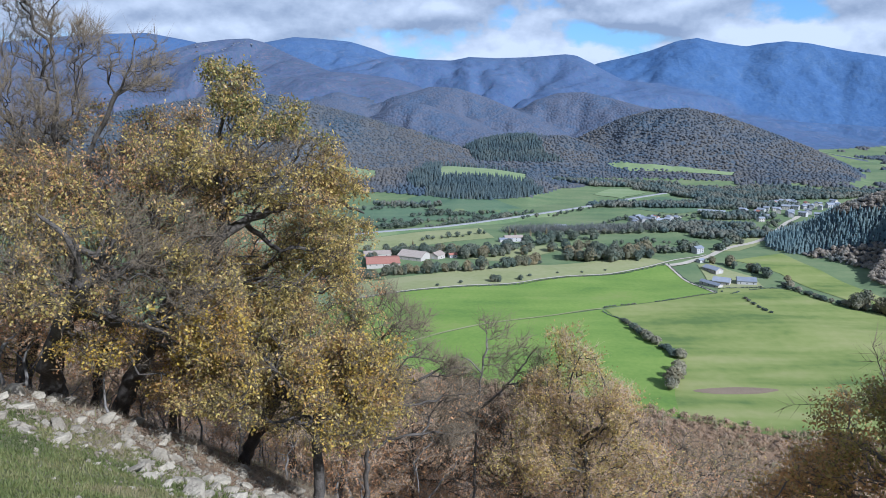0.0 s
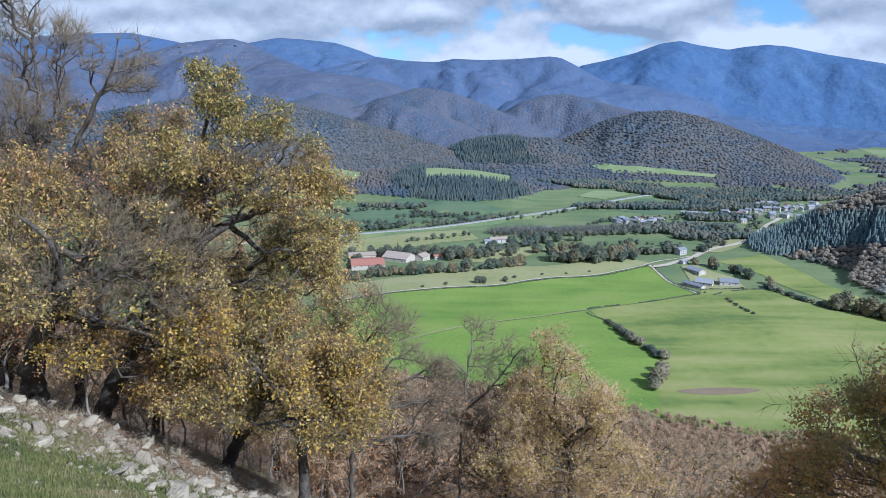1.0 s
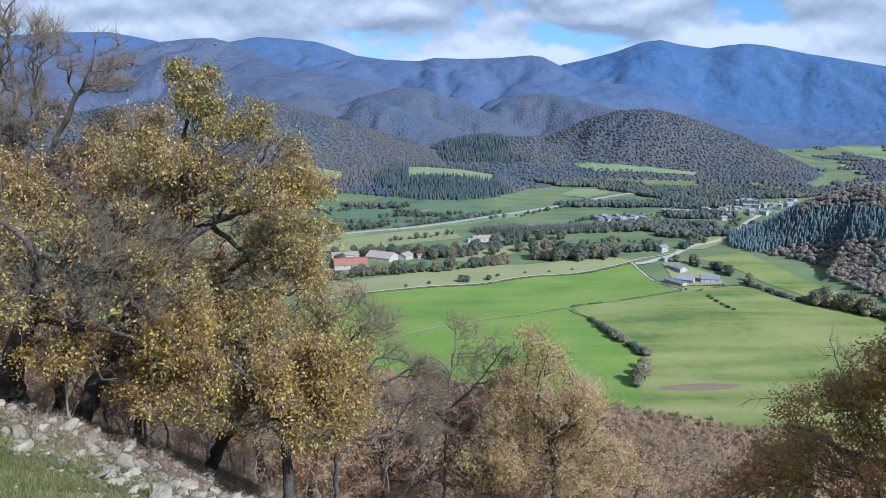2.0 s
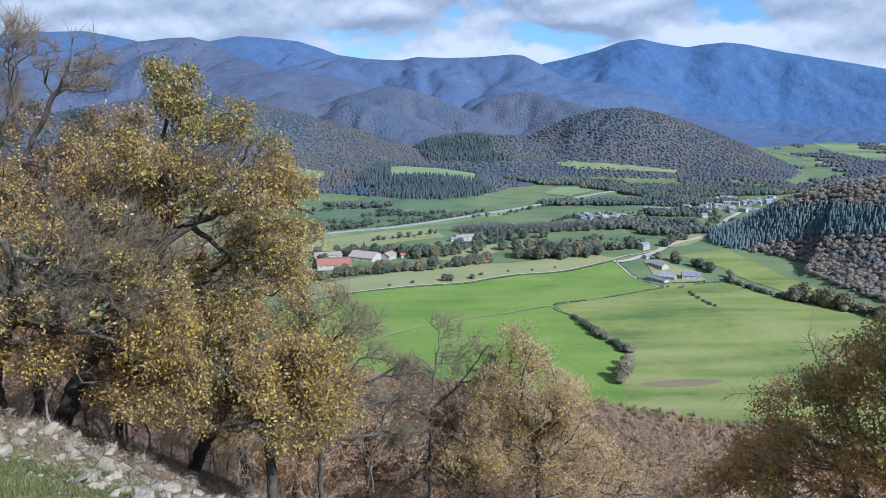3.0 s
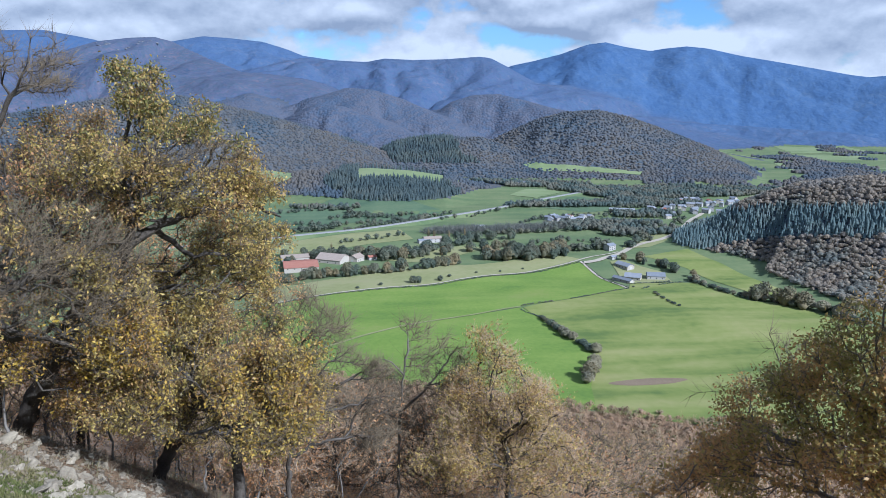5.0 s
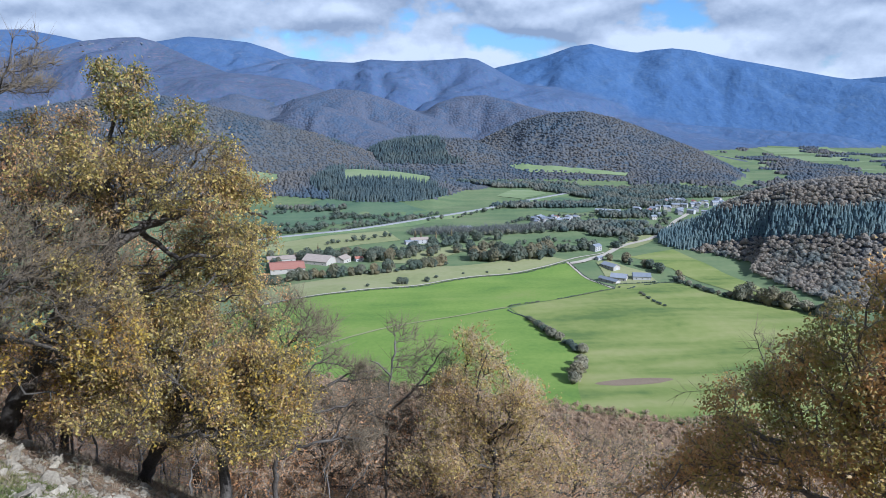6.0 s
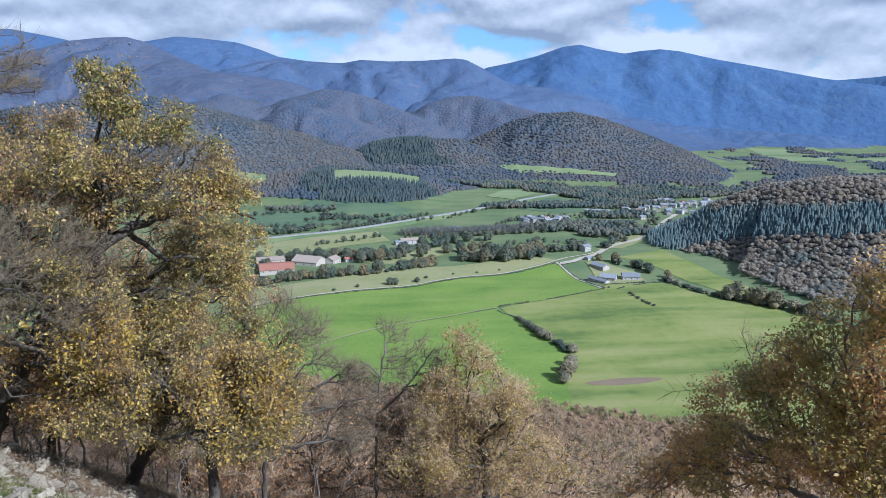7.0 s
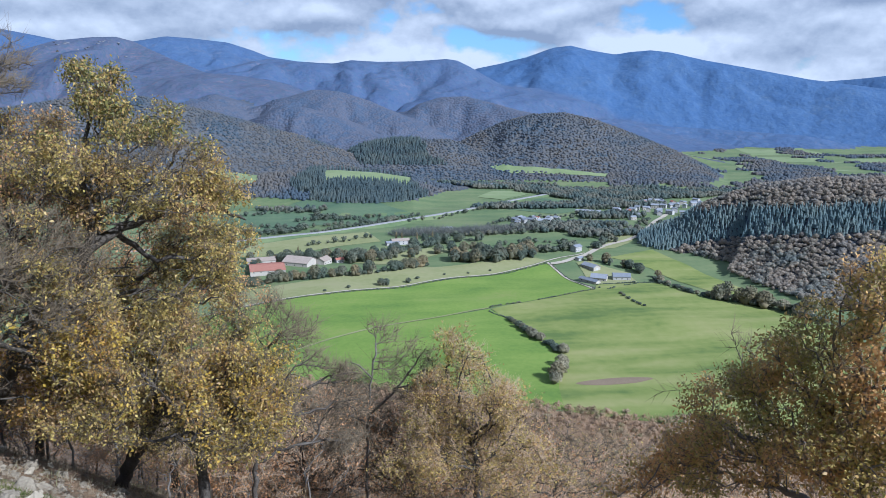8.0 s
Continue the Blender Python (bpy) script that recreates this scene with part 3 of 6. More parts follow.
# ---------------------------------------------------------------- woods
def leafy_crowns(pos, width, height, per, size, rng, up=.7):
    """Many crowns as loose clouds of leaf clumps: pos (n, 3) is the foot, width and height (n,)."""
    n = len(pos)
    d = rng.normal(size=(n, per, 3))
    d /= np.linalg.norm(d, axis=2)[..., None]
    d[..., 2] = np.abs(d[..., 2]) * 1.25 - 0.35
    rad = rng.uniform(.72, 1.08, (n, per, 1))
    c = pos[:, None, :] + np.concatenate([d[..., :2] * rad * width[:, None, None] * .5, (d[..., 2:] * rad * .46 + .50) * height[:, None, None]], -1)
    # each clump faces outward with a random tilt
    out = d * (1 - .4 * up) + np.array([0, 0, up]) + rng.normal(size=d.shape) * .35
    out /= np.linalg.norm(out, axis=2)[..., None]
    t1 = np.cross(out, rng.normal(size=d.shape))
    t1 /= np.linalg.norm(t1, axis=2)[..., None]
    t2 = np.cross(out, t1)
    s = (size * width[:, None] * rng.uniform(.7, 1.3, (n, per)))[..., None]
    tri = np.stack([c + t1 * s, c - t1 * s * .6 + t2 * s * .8, c - t1 * s * .6 - t2 * s * .8], 2)
    V = tri.reshape(-1, 3)
    return V, np.arange(len(V)).reshape(-1, 3)


ICO = bmesh.new()
bmesh.ops.create_icosphere(ICO, subdivisions=1, radius=1)
ICO_V = np.array([v.co[:] for v in ICO.verts])
ICO_F = np.array([[v.index for v in f.verts] for f in ICO.faces])
ICO.free()
ICO2 = bmesh.new()
bmesh.ops.create_icosphere(ICO2, subdivisions=2, radius=1)
ICO2_V = np.array([v.co[:] for v in ICO2.verts])
ICO2_F = np.array([[v.index for v in f.verts] for f in ICO2.faces])
ICO2.free()


def lumpy_crowns(pos, width, height, rng, fine=False, lumps=1):
    """Uneven canopies: each crown one or more jagged lumps."""
    bv, bf = (ICO2_V, ICO2_F) if fine else (ICO_V, ICO_F)
    if lumps > 1:
        k = len(pos)
        pos, width, height = np.repeat(pos, lumps, 0), np.repeat(width, lumps), np.repeat(height, lumps)
        off = rng.uniform(-1, 1, (k * lumps, 3)) * np.stack([width * .3, width * .3, height * .18], -1)
        pos = pos + off
        width, height = width * rng.uniform(.5, .8, k * lumps), height * rng.uniform(.55, .85, k * lumps)
    n = len(pos)
    j = rng.uniform(.78, 1.16, (n, len(bv)))
    c = pos + np.stack([np.zeros(n), np.zeros(n), height * .52], -1)
    V = c[:, None] + bv[None] * j[..., None] * np.stack([width * .5, width * .5, height * .48], -1)[:, None]
    F = np.arange(n)[:, None, None] * len(bv) + bf[None]
    return V.reshape(-1, 3), F.reshape(-1, 3)


def dome_crowns(pos, width, height, rng):
    """Closed canopy seen from afar: uneven domes, one a tree."""
    n, k = len(pos), 6
    a = np.arange(k) / k * 2 * np.pi + rng.uniform(0, 6, (n, 1))
    rings = []
    for lift, wide in ((.10, 1.0), (.66, .82)):
        r = width[:, None] * .5 * wide * rng.uniform(.78, 1.18, (n, k))
        rings.append(np.stack([pos[:, :1] + np.cos(a) * r, pos[:, 1:2] + np.sin(a) * r, pos[:, 2:] + height[:, None] * (lift + rng.uniform(-.08, .08, (n, k)))], -1))
    top = pos + np.stack([rng.normal(size=n) * width * .1, rng.normal(size=n) * width * .1, height], -1)
    V = np.concatenate([*rings, top[:, None]], 1)
    j = np.arange(k)
    q = (j + 1) % k
    f = np.concatenate([np.stack([j, q, q + k], -1), np.stack([j, q + k, j + k], -1), np.stack([j + k, q + k, np.full(k, 2 * k)], -1)])
    return V.reshape(-1, 3), (np.arange(n)[:, None, None] * (2 * k + 1) + f[None]).reshape(-1, 3)


def bare_crowns(pos, width, height, per, rng):
    """Leafless crowns: sheaves of slim upward-spreading branches."""
    n = len(pos)
    a = rng.uniform(0, 6.283, (n, per))
    tilt = rng.uniform(.05, .95, (n, per))
    d = np.stack([np.cos(a) * tilt, np.sin(a) * tilt, np.ones((n, per)) * .9], -1)
    d += rng.normal(size=d.shape) * .25
    d /= np.linalg.norm(d, axis=2)[..., None]
    start = rng.uniform(.05, .8, (n, per, 1))
    L = height[:, None, None] * rng.uniform(.18, .45, (n, per, 1))
    o = pos[:, None] + d * np.array([1, 1, .8]) * start * height[:, None, None] * .75
    side = np.cross(d, rng.normal(size=d.shape))
    side /= np.linalg.norm(side, axis=2)[..., None]
    w = .0175 * height[:, None, None] * rng.uniform(.35, 1.0, (n, per, 1))
    V = np.stack([o - side * w, o + side * w, o + d * L], 2).reshape(-1, 3)
    return V, np.arange(len(V)).reshape(-1, 3)


def conifers(pos, width, height, rng, sides=7):
    """Tiered conifers, ragged at the skirts."""
    n = len(pos)
    Vs, Fs, base = [], [], 0
    a = np.arange(sides) / sides * 2 * np.pi
    for z0, z1, w in ((.08, .62, 1.0), (.34, .84, .74), (.60, 1.0, .46)):
        ang = a[None] + rng.uniform(0, 6, (n, 1))
        rr = (width[:, None] * .5 * w) * rng.uniform(.7, 1.2, (n, sides))
        ring = np.stack([pos[:, :1] + np.cos(ang) * rr, pos[:, 1:2] + np.sin(ang) * rr, pos[:, 2:] + height[:, None] * (z0 + rng.uniform(-.05, .05, (n, sides)))], -1)
        tip = np.stack([pos[:, 0], pos[:, 1], pos[:, 2] + height * z1], -1)[:, None]
        V = np.concatenate([ring, tip], 1)
        k = sides + 1
        f = np.array([[i, (i + 1) % sides, sides] for i in range(sides)])
        F = (np.arange(n)[:, None, None] * k + f[None]).reshape(-1, 3) + base
        Vs.append(V.reshape(-1, 3))
        Fs.append(F)
        base += n * k
    return np.concatenate(Vs), np.concatenate(Fs)


def scatter(x0, x1, y0, y1, step, keep, seed):
    rng = np.random.RandomState(seed)
    gx, gy = np.meshgrid(np.arange(x0, x1, step), np.arange(y0, y1, step))
    x = gx.ravel() + rng.uniform(-.48, .48, gx.size) * step
    y = gy.ravel() + rng.uniform(-.48, .48, gx.size) * step
    az = np.degrees(np.arctan2(x, y))
    ok = (az > -36) & (az < 46)
    x, y = x[ok], y[ok]
    z, rule = land(x, y)
    k = keep(x, y, z, rule)
    return np.stack([x[k], y[k], z[k]], -1), rng


def wood(name, box, step, keep, seed, kind, label, w=9.0, h=11.0, per=8, size=.16, fine=False, lump=.6):
    pos, rng = scatter(*box, step, keep, seed)
    n = len(pos)
    vary = rng.uniform(.6, 1.25, n)
    pos[:, 2] -= .4
    tall = h * rng.uniform(.7, 1.2, n)
    if kind in ("pine", "hazed"):
        V, F = conifers(pos, w * vary, tall, rng)
    elif kind == "hill_beech":
        V, F = dome_crowns(pos, w * vary, tall, rng)
    elif kind in ("scrub", "poplar_twig"):
        V, F = bare_crowns(pos, w * vary, h * vary, per, rng)
    else:
        V, F = lumpy_crowns(pos, w * vary * lump, h * vary * .92, rng)
        v2, f2 = leafy_crowns(pos, w * vary, h * vary, per, size, rng)
        if not fine:
            V, F = np.zeros((0, 3)), np.zeros((0, 3), int)
        V, F = np.concatenate([V, v2]), np.concatenate([F, f2 + len(V)])
    return tagged(mesh_object(name, V, F, M[kind], smooth=kind not in ("scrub", "poplar_twig")), label, "forest", kind="stuff")


def on(*names):
    ids = [RULES.index(n) for n in names]
    return lambda x, y, z, rule: np.isin(rule, ids)


# conifer belt across the spur: a band half-way up, broken at its rims
def spur_band(x, y, z):
    along = (x - 470) * .75 - (y - 972) * .66
    m = np.minimum(14 + .22 * along, 78) + 7 * fbm(x, y, 80, 3)
    return np.abs(z - m) < np.maximum(13, 20 - .02 * along) + 6 * fbm(x + 400, y, 60, 2)


wood("beech_forest", (400, 1050, 450, 1010), 5.0, lambda x, y, z, r: (r == 0) & ~spur_band(x, y, z) & (z > 2), 11, "beech", "brown and rust autumn beech wood on the spur", 8.2, 6.2, 46, .105, True, .74)
wood("pine_forest", (420, 1050, 450, 1010), 4.4, lambda x, y, z, r: (r == 0) & spur_band(x, y, z), 12, "hazed", "dark green conifer plantation on the spur", 5.4, 10.5)
foot_meadow = lambda x, y: (x > 440) & (x < 700) & (np.abs(y - 1815 + .46 * (x - 470) + 6 * fbm(x, y, 40, 2)) < 15)
# low crowns: shallow gaps keep the contrast soft, as haze would
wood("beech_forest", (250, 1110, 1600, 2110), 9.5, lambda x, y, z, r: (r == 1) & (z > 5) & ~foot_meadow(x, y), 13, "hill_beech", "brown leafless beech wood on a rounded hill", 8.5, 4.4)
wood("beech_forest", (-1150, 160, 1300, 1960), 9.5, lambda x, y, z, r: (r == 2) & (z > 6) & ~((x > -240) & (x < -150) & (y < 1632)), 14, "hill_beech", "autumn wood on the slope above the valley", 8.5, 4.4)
top_meadow = lambda x, y: (y > 1520 + 6 * fbm(x, y, 50, 2)) & (x > -5) & (x < 215) & (y < 1635)
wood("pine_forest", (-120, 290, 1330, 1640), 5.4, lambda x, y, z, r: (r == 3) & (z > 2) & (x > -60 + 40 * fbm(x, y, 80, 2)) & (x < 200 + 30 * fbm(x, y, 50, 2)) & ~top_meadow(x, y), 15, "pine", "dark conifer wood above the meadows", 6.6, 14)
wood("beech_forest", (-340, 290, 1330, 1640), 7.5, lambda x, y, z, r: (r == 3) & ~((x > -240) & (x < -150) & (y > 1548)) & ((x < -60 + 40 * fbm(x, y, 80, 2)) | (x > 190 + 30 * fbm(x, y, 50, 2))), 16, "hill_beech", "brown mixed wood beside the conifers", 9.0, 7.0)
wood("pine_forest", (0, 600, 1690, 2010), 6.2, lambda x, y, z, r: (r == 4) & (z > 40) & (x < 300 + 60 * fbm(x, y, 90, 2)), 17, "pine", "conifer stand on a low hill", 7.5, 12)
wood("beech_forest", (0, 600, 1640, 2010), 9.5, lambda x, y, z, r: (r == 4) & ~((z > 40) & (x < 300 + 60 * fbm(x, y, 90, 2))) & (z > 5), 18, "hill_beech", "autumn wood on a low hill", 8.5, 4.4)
M["thicket"] = leaf_material("thicket_leaf", [(.20, .185, .10), (.27, .20, .135), (.36, .25, .165), (.29, .225, .17), (.24, .225, .115)], .3, .9, .06)
# the wooded fall of the viewer's own hillside
wood("scrub_wood", (-190, 400, 60, 560), 3.7, lambda x, y, z, r: (r < 0) & (np.hypot(x, y) > 46) & (0.552 * y + 0.25 * x < 272 + 3 * fbm(x, y, 40, 2)), 21, "scrub", "leafless brown scrub wood on the steep hillside", 5.4, 6.0, 32)
wood("scrub_wood", (-190, 400, 60, 560), 6.0, lambda x, y, z, r: (r < 0) & (0.552 * y + 0.25 * x > 120) & (0.552 * y + 0.25 * x < 274 + 3 * fbm(x, y, 40, 2)) & ((fbm(x + 60, y, 26, 2) > -.25) | (0.552 * y + 0.25 * x > 250)), 25, "thicket", "brown and olive bushes at the edge of the hillside wood", 5.6, 4.0, 44, .11, True, .4)


def outcrop():
    rng = np.random.RandomState(23)
    n = 22
    t = rng.rand(n)
    x, y = -1280 + 330 * t + rng.normal(size=n) * 25, 3560 + 90 * t + rng.normal(size=n) * 40
    z = land(x, y)[0]
    s = rng.uniform(4, 10, n)
    j = rng.uniform(.5, 1.2, (n, len(ICO_V), 1))
    V = np.stack([x, y, z], -1)[:, None] + ICO_V[None] * j * (s[:, None] * np.array([1.5, .8, .7]))[:, None]
    F = np.arange(n)[:, None, None] * len(ICO_V) + ICO_F[None]
    tagged(mesh_object("rock_outcrop", V.reshape(-1, 3), F.reshape(-1, 3), M["rock_grey"]), "pale rock outcrops high on the mountain flank", "rock", kind="stuff")


outcrop()
# woods and thickets on the valley floor
THICKETS = [(430, 1015, 80, 26), (640, 1420, 130, 38), (560, 1500, 90, 60), (545, 1370, 60, 34), (380, 1085, 95, 42), (440, 1330, 150, 40), (560, 1330, 110, 40), (330, 1650, 200, 60), (620, 1560, 180, 50), (840, 1480, 160, 60), (-60, 1330, 60, 14), (500, 1190, 60, 22)]


# copse leaves with blue mixed in as painted haze
M["copse"] = leaf_material("hazed_autumn_copse", [(.074, .112, .112), (.094, .126, .118), (.126, .142, .120), (.152, .152, .122), (.102, .126, .116)], .3, .8, .02, .25)


def in_thicket(x, y):
    k = np.zeros(x.shape, bool)
    for cx, cy, a, b in THICKETS:
        k |= ((x - cx) / a) ** 2 + ((y - cy) / b) ** 2 < 1 + .6 * fbm(x, y, 40, 2)
    return k


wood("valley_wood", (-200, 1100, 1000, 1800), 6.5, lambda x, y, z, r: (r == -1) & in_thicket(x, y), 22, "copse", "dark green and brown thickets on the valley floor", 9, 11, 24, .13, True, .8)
M["poplar_twig"] = leaf_material("grey_poplar_branches", [(.095, .112, .112), (.125, .138, .132), (.165, .168, .150)], .1, .9, .05)
wood("poplar_stand", (60, 350, 1030, 1120), 4.2, lambda x, y, z, r: ((x - 215) / 125) ** 2 + ((y - 1072 - .1 * (x - 215)) / 26) ** 2 < 1, 24, "poplar_twig", "grey stand of leafless poplars", 5.5, 16, 46)
far_fields = lambda x, y, z, r: (r == -1) & (y > 1500) & (x > 300) & (fbm(x, y, 150, 3) > .22)
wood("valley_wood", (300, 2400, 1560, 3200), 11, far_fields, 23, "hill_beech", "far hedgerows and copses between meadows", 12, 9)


# ---------------------------------------------------------------- hedgerow trees and bushes in the valley
def field_tree(seed, material, w=8.0, h=8.5, label="round green hedgerow tree with a short trunk", category="tree"):
    rng = np.random.RandomState(seed)
    root = tagged(new("tree"), label, category, "hedgerow trees of the valley")
    bm = bmesh.new()
    bmesh.ops.create_cone(bm, segments=6, radius1=.35, radius2=.18, depth=h * .5, cap_ends=True, matrix=Matrix.Translation((0, 0, h * .22)))
    part("trunk", bm, M["bark"], root)
    one = np.array([[0, 0, h * .08]])
    V, F = lumpy_crowns(one, np.array([w * .75]), np.array([h * .85]), rng, True, 5)
    v2, f2 = leafy_crowns(one, np.array([w * 1.05]), np.array([h * 1.05]), 330, .075, rng, .45)
    V, F = np.concatenate([V, v2]), np.concatenate([F, f2 + len(V)])
    mesh_object("crown", V, F, material, root, smooth=True)
    return root


PROTO = {
    "green": [field_tree(s, M["hedge"]) for s in (1, 2)],
    "rust": [field_tree(s, M["autumn_hedge"], label="brown autumn hedgerow tree with dry leaves") for s in (3, 4)],
    "bush": [field_tree(s, M["hedge"], 6.5, 4.6, "dense rounded green hedge bush", "bush") for s in (5, 6)],
    "dry": [field_tree(s, M["dry_bush"], 8.0, 7.0, "leafless grey-brown bush in the pasture", "bush") for s in (7, 8)],
    "poplar": [field_tree(9, M["autumn_hedge"], 3.6, 17.0, "slender upright poplar with thin yellow leaves", "poplar")],
}
USED = set()
rt = random.Random(3)


def plant(kind, x, y, s=1.0):
    p = rt.choice(PROTO[kind])
    m = pose(x, y, ground_z(x, y) + .1, 0, 0, rt.uniform(0, 360))
    if p.name not in USED:
        USED.add(p.name)
        p.matrix_basis = m
        p.scale = (s, s, s * rt.uniform(.9, 1.1))
        return
    c = copy_thing(p, m)
    c.scale = (s, s, s * rt.uniform(.85, 1.15))


FAR = []


def row(kinds, pts, gap, jitter=2.0, lo=.7, hi=1.2):
    """Trees along a line: single things near by, gathered into the far hedgerows past that."""
    far = min(p[1] for p in pts) > 900
    c = smooth_line(pts, 1.0)
    d = 0.0
    for a, b in zip(c[:-1], c[1:]):
        d += float(np.hypot(*(b - a)))
        if d > gap * rt.uniform(.6, 1.5):
            d = 0.0
            if far:
                FAR.append((a[0] + rt.uniform(-jitter, jitter), a[1] + rt.uniform(-jitter, jitter), rt.uniform(lo, hi)))
                continue
            k = rt.choice(kinds)
            plant(k, a[0] + rt.uniform(-jitter, jitter), a[1] + rt.uniform(-jitter, jitter), rt.uniform(lo, hi) * (1.4 if k in ("green", "rust") else 1.0))


row(["bush", "green"], [(164, 634), (168, 605)], 5, 1, .35, .5)
row(["dry", "dry", "bush"], [(168, 605), (173, 581), (180, 555), (184, 539), (187, 524)], 6.5, 1.8, .7, 1.25)
row(["dry", "dry", "rust"], [(182, 505), (173, 490), (162, 468)], 7.0, 2.6, .9, 1.4)
row(["bush"], [(307, 700), (307, 668), (311, 640)], 4.5, .8, .35, .6)
row(["bush", "dry"], [(372, 757), (380, 712), (395, 672), (415, 655), (440, 640)], 5, 3, .7, 1.2)
row(["dry", "bush", "rust"], [(402, 668), (425, 650), (450, 610), (455, 560)], 5, 6, 1.2, 1.8)
row(["green", "green", "rust", "bush"], [(-140, 755), (-67, 790), (-29, 797), (4, 806), (30, 808), (57, 814), (92, 827), (123, 855)], 6.5, 2.5, .8, 1.25)
row(["green", "rust", "green"], [(-67, 878), (-18, 896), (12, 899), (49, 899)], 6.5, 5, .9, 1.4)
row(["green", "green", "rust"], [(155, 878), (187, 862), (229, 862), (262, 890)], 5.5, 6, 1.0, 1.5)
row(["green", "rust"], [(20, 905), (49, 906), (88, 934), (138, 964), (160, 1005)], 6, 7, 1.0, 1.6)
row(["green"], [(240, 902), (269, 905), (307, 908), (337, 922)], 6, 6, 1.0, 1.5)
row(["green"], [(-30, 1294), (-9, 1244), (26, 1234), (50, 1227)], 10, 6, 1.0, 1.6)
row(["green"], [(-132, 1136), (-108, 1085), (-75, 1095), (-36, 1125)], 7, 5, 1.0, 1.5)
row(["green"], [(62, 1168), (91, 1170), (118, 1204)], 7, 4, .9, 1.4)
row(["green", "green", "green", "rust"], [(20, 868), (80, 905), (140, 920), (180, 905), (215, 880), (262, 880)], 12, 8, .8, 1.35)
row(["green", "bush"], [(-120, 905), (-60, 905), (0, 890), (40, 905), (110, 960), (170, 985), (220, 1000)], 9, 7, .7, 1.3)
row(["green"], [(52, 762), (60, 763), (66, 764)], 3, 1, .55, .75)
row(["green"], [(84, 770), (91, 771)], 4, 1, .55, .7)
row(["bush"], [(-26, 738), (-20, 740), (118, 790), (190, 822), (215, 828)], 45, 2, .4, .7)
row(["green"], [(230, 850), (262, 862)], 12, 4, .8, 1.1)
row(["green", "bush"], [(-60, 1205), (-20, 1225), (20, 1230), (95, 1260)], 11, 9, .7, 1.2)
row(["bush", "green"], [(-150, 1110), (-80, 1120), (0, 1150), (60, 1190)], 9, 6, .6, 1.1)
row(["bush"], [(-30, 1092), (40, 1140), (110, 1200)], 6, 2, .6, .9)
row(["green", "bush", "rust"], [(130, 1030), (190, 1040), (260, 1050), (330, 1060)], 9, 8, .8, 1.2)
row(["rust", "green"], [(360, 905), (400, 960), (430, 1010), (440, 1060)], 8, 9, .9, 1.5)
row(["rust", "green", "bush"], [(330, 850), (350, 820), (372, 790), (380, 762)], 9, 7, .6, 1.1)
row(["bush"], [(277, 800), (283, 740), (296, 722)], 7, .6, .25, .4)
for line in ([(-180, 1150), (-120, 1165), (-60, 1150)], [(40, 1165), (110, 1215), (170, 1270)], [(130, 1180), (220, 1245), (300, 1310)], [(250, 1120), (330, 1185), (420, 1200)], [(-190, 1260), (-100, 1290), (0, 1330)], [(-40, 985), (30, 1015), (70, 1040)],
             [(230, 950), (290, 965), (330, 940)], [(-170, 830), (-110, 850), (-60, 900)], [(420, 1180), (480, 1260), (560, 1300)], [(540, 1060), (520, 1110), (560, 1160)]):
    row(["bush", "green", "bush", "rust"], line, 10, 4, .5, 1.05)
for px_, py_ in ((96, 1008), (104, 1000), (124, 990), (-40, 925), (150, 1010)):
    plant("poplar", px_, py_, rt.uniform(.8, 1.1))


def far_hedgerows():
    rng = np.random.RandomState(31)
    a = np.array(FAR)
    z = land(a[:, 0], a[:, 1])[0]
    pos = np.stack([a[:, 0], a[:, 1], z], -1)
    w, h = 9.5 * a[:, 2], rng.uniform(7.0, 11.5, len(a)) * a[:, 2]
    V, F = lumpy_crowns(pos, w * .7, h * .85, rng)
    v2, f2 = leafy_crowns(pos, w, h, 60, .12, rng, .45)
    tagged(mesh_object("hedgerow", np.concatenate([V, v2]), np.concatenate([F, f2 + len(V)]), M["hedge"]), "far hedgerow trees between the meadows", "hedgerow", kind="stuff")


far_hedgerows()


def low_hedge(lines, label):
    rng = np.random.RandomState(77)
    c = np.concatenate([smooth_line(l, 1.7) for l in lines])
    c = c + rng.normal(size=c.shape) * .5
    c = c[fbm(c[:, 0], c[:, 1], 25, 2) > -.45]
    z = land(c[:, 0], c[:, 1])[0]
    n = len(c)
    V, F = lumpy_crowns(np.stack([c[:, 0], c[:, 1], z + .2], -1), rng.uniform(1.2, 2.8, n), rng.uniform(.7, 1.9, n), rng)
    tagged(mesh_object("hedge", V, F, M["hedge"]), label, "hedge", kind="stuff")


low_hedge([[(288, 719), (207, 684), (155, 662), (164, 634)], [(-83, 692), (-29, 724), (72, 752), (139, 780), (211, 812), (270, 838)], [(274, 838), (279, 783), (288, 721)],
           [(302, 716), (345, 742), (380, 748)], [(300, 742), (350, 752)]], "low rough hedge and stone wall between fields")


# ---------------------------------------------------------------- houses, barns and sheds
def boxb(bm, x0, x1, y0, y1, z0, z1):
    bmesh.ops.create_cube(bm, size=1, matrix=Matrix.Translation(((x0 + x1) / 2, (y0 + y1) / 2, (z0 + z1) / 2)) @ Matrix.Diagonal((x1 - x0, y1 - y0, z1 - z0, 1)))


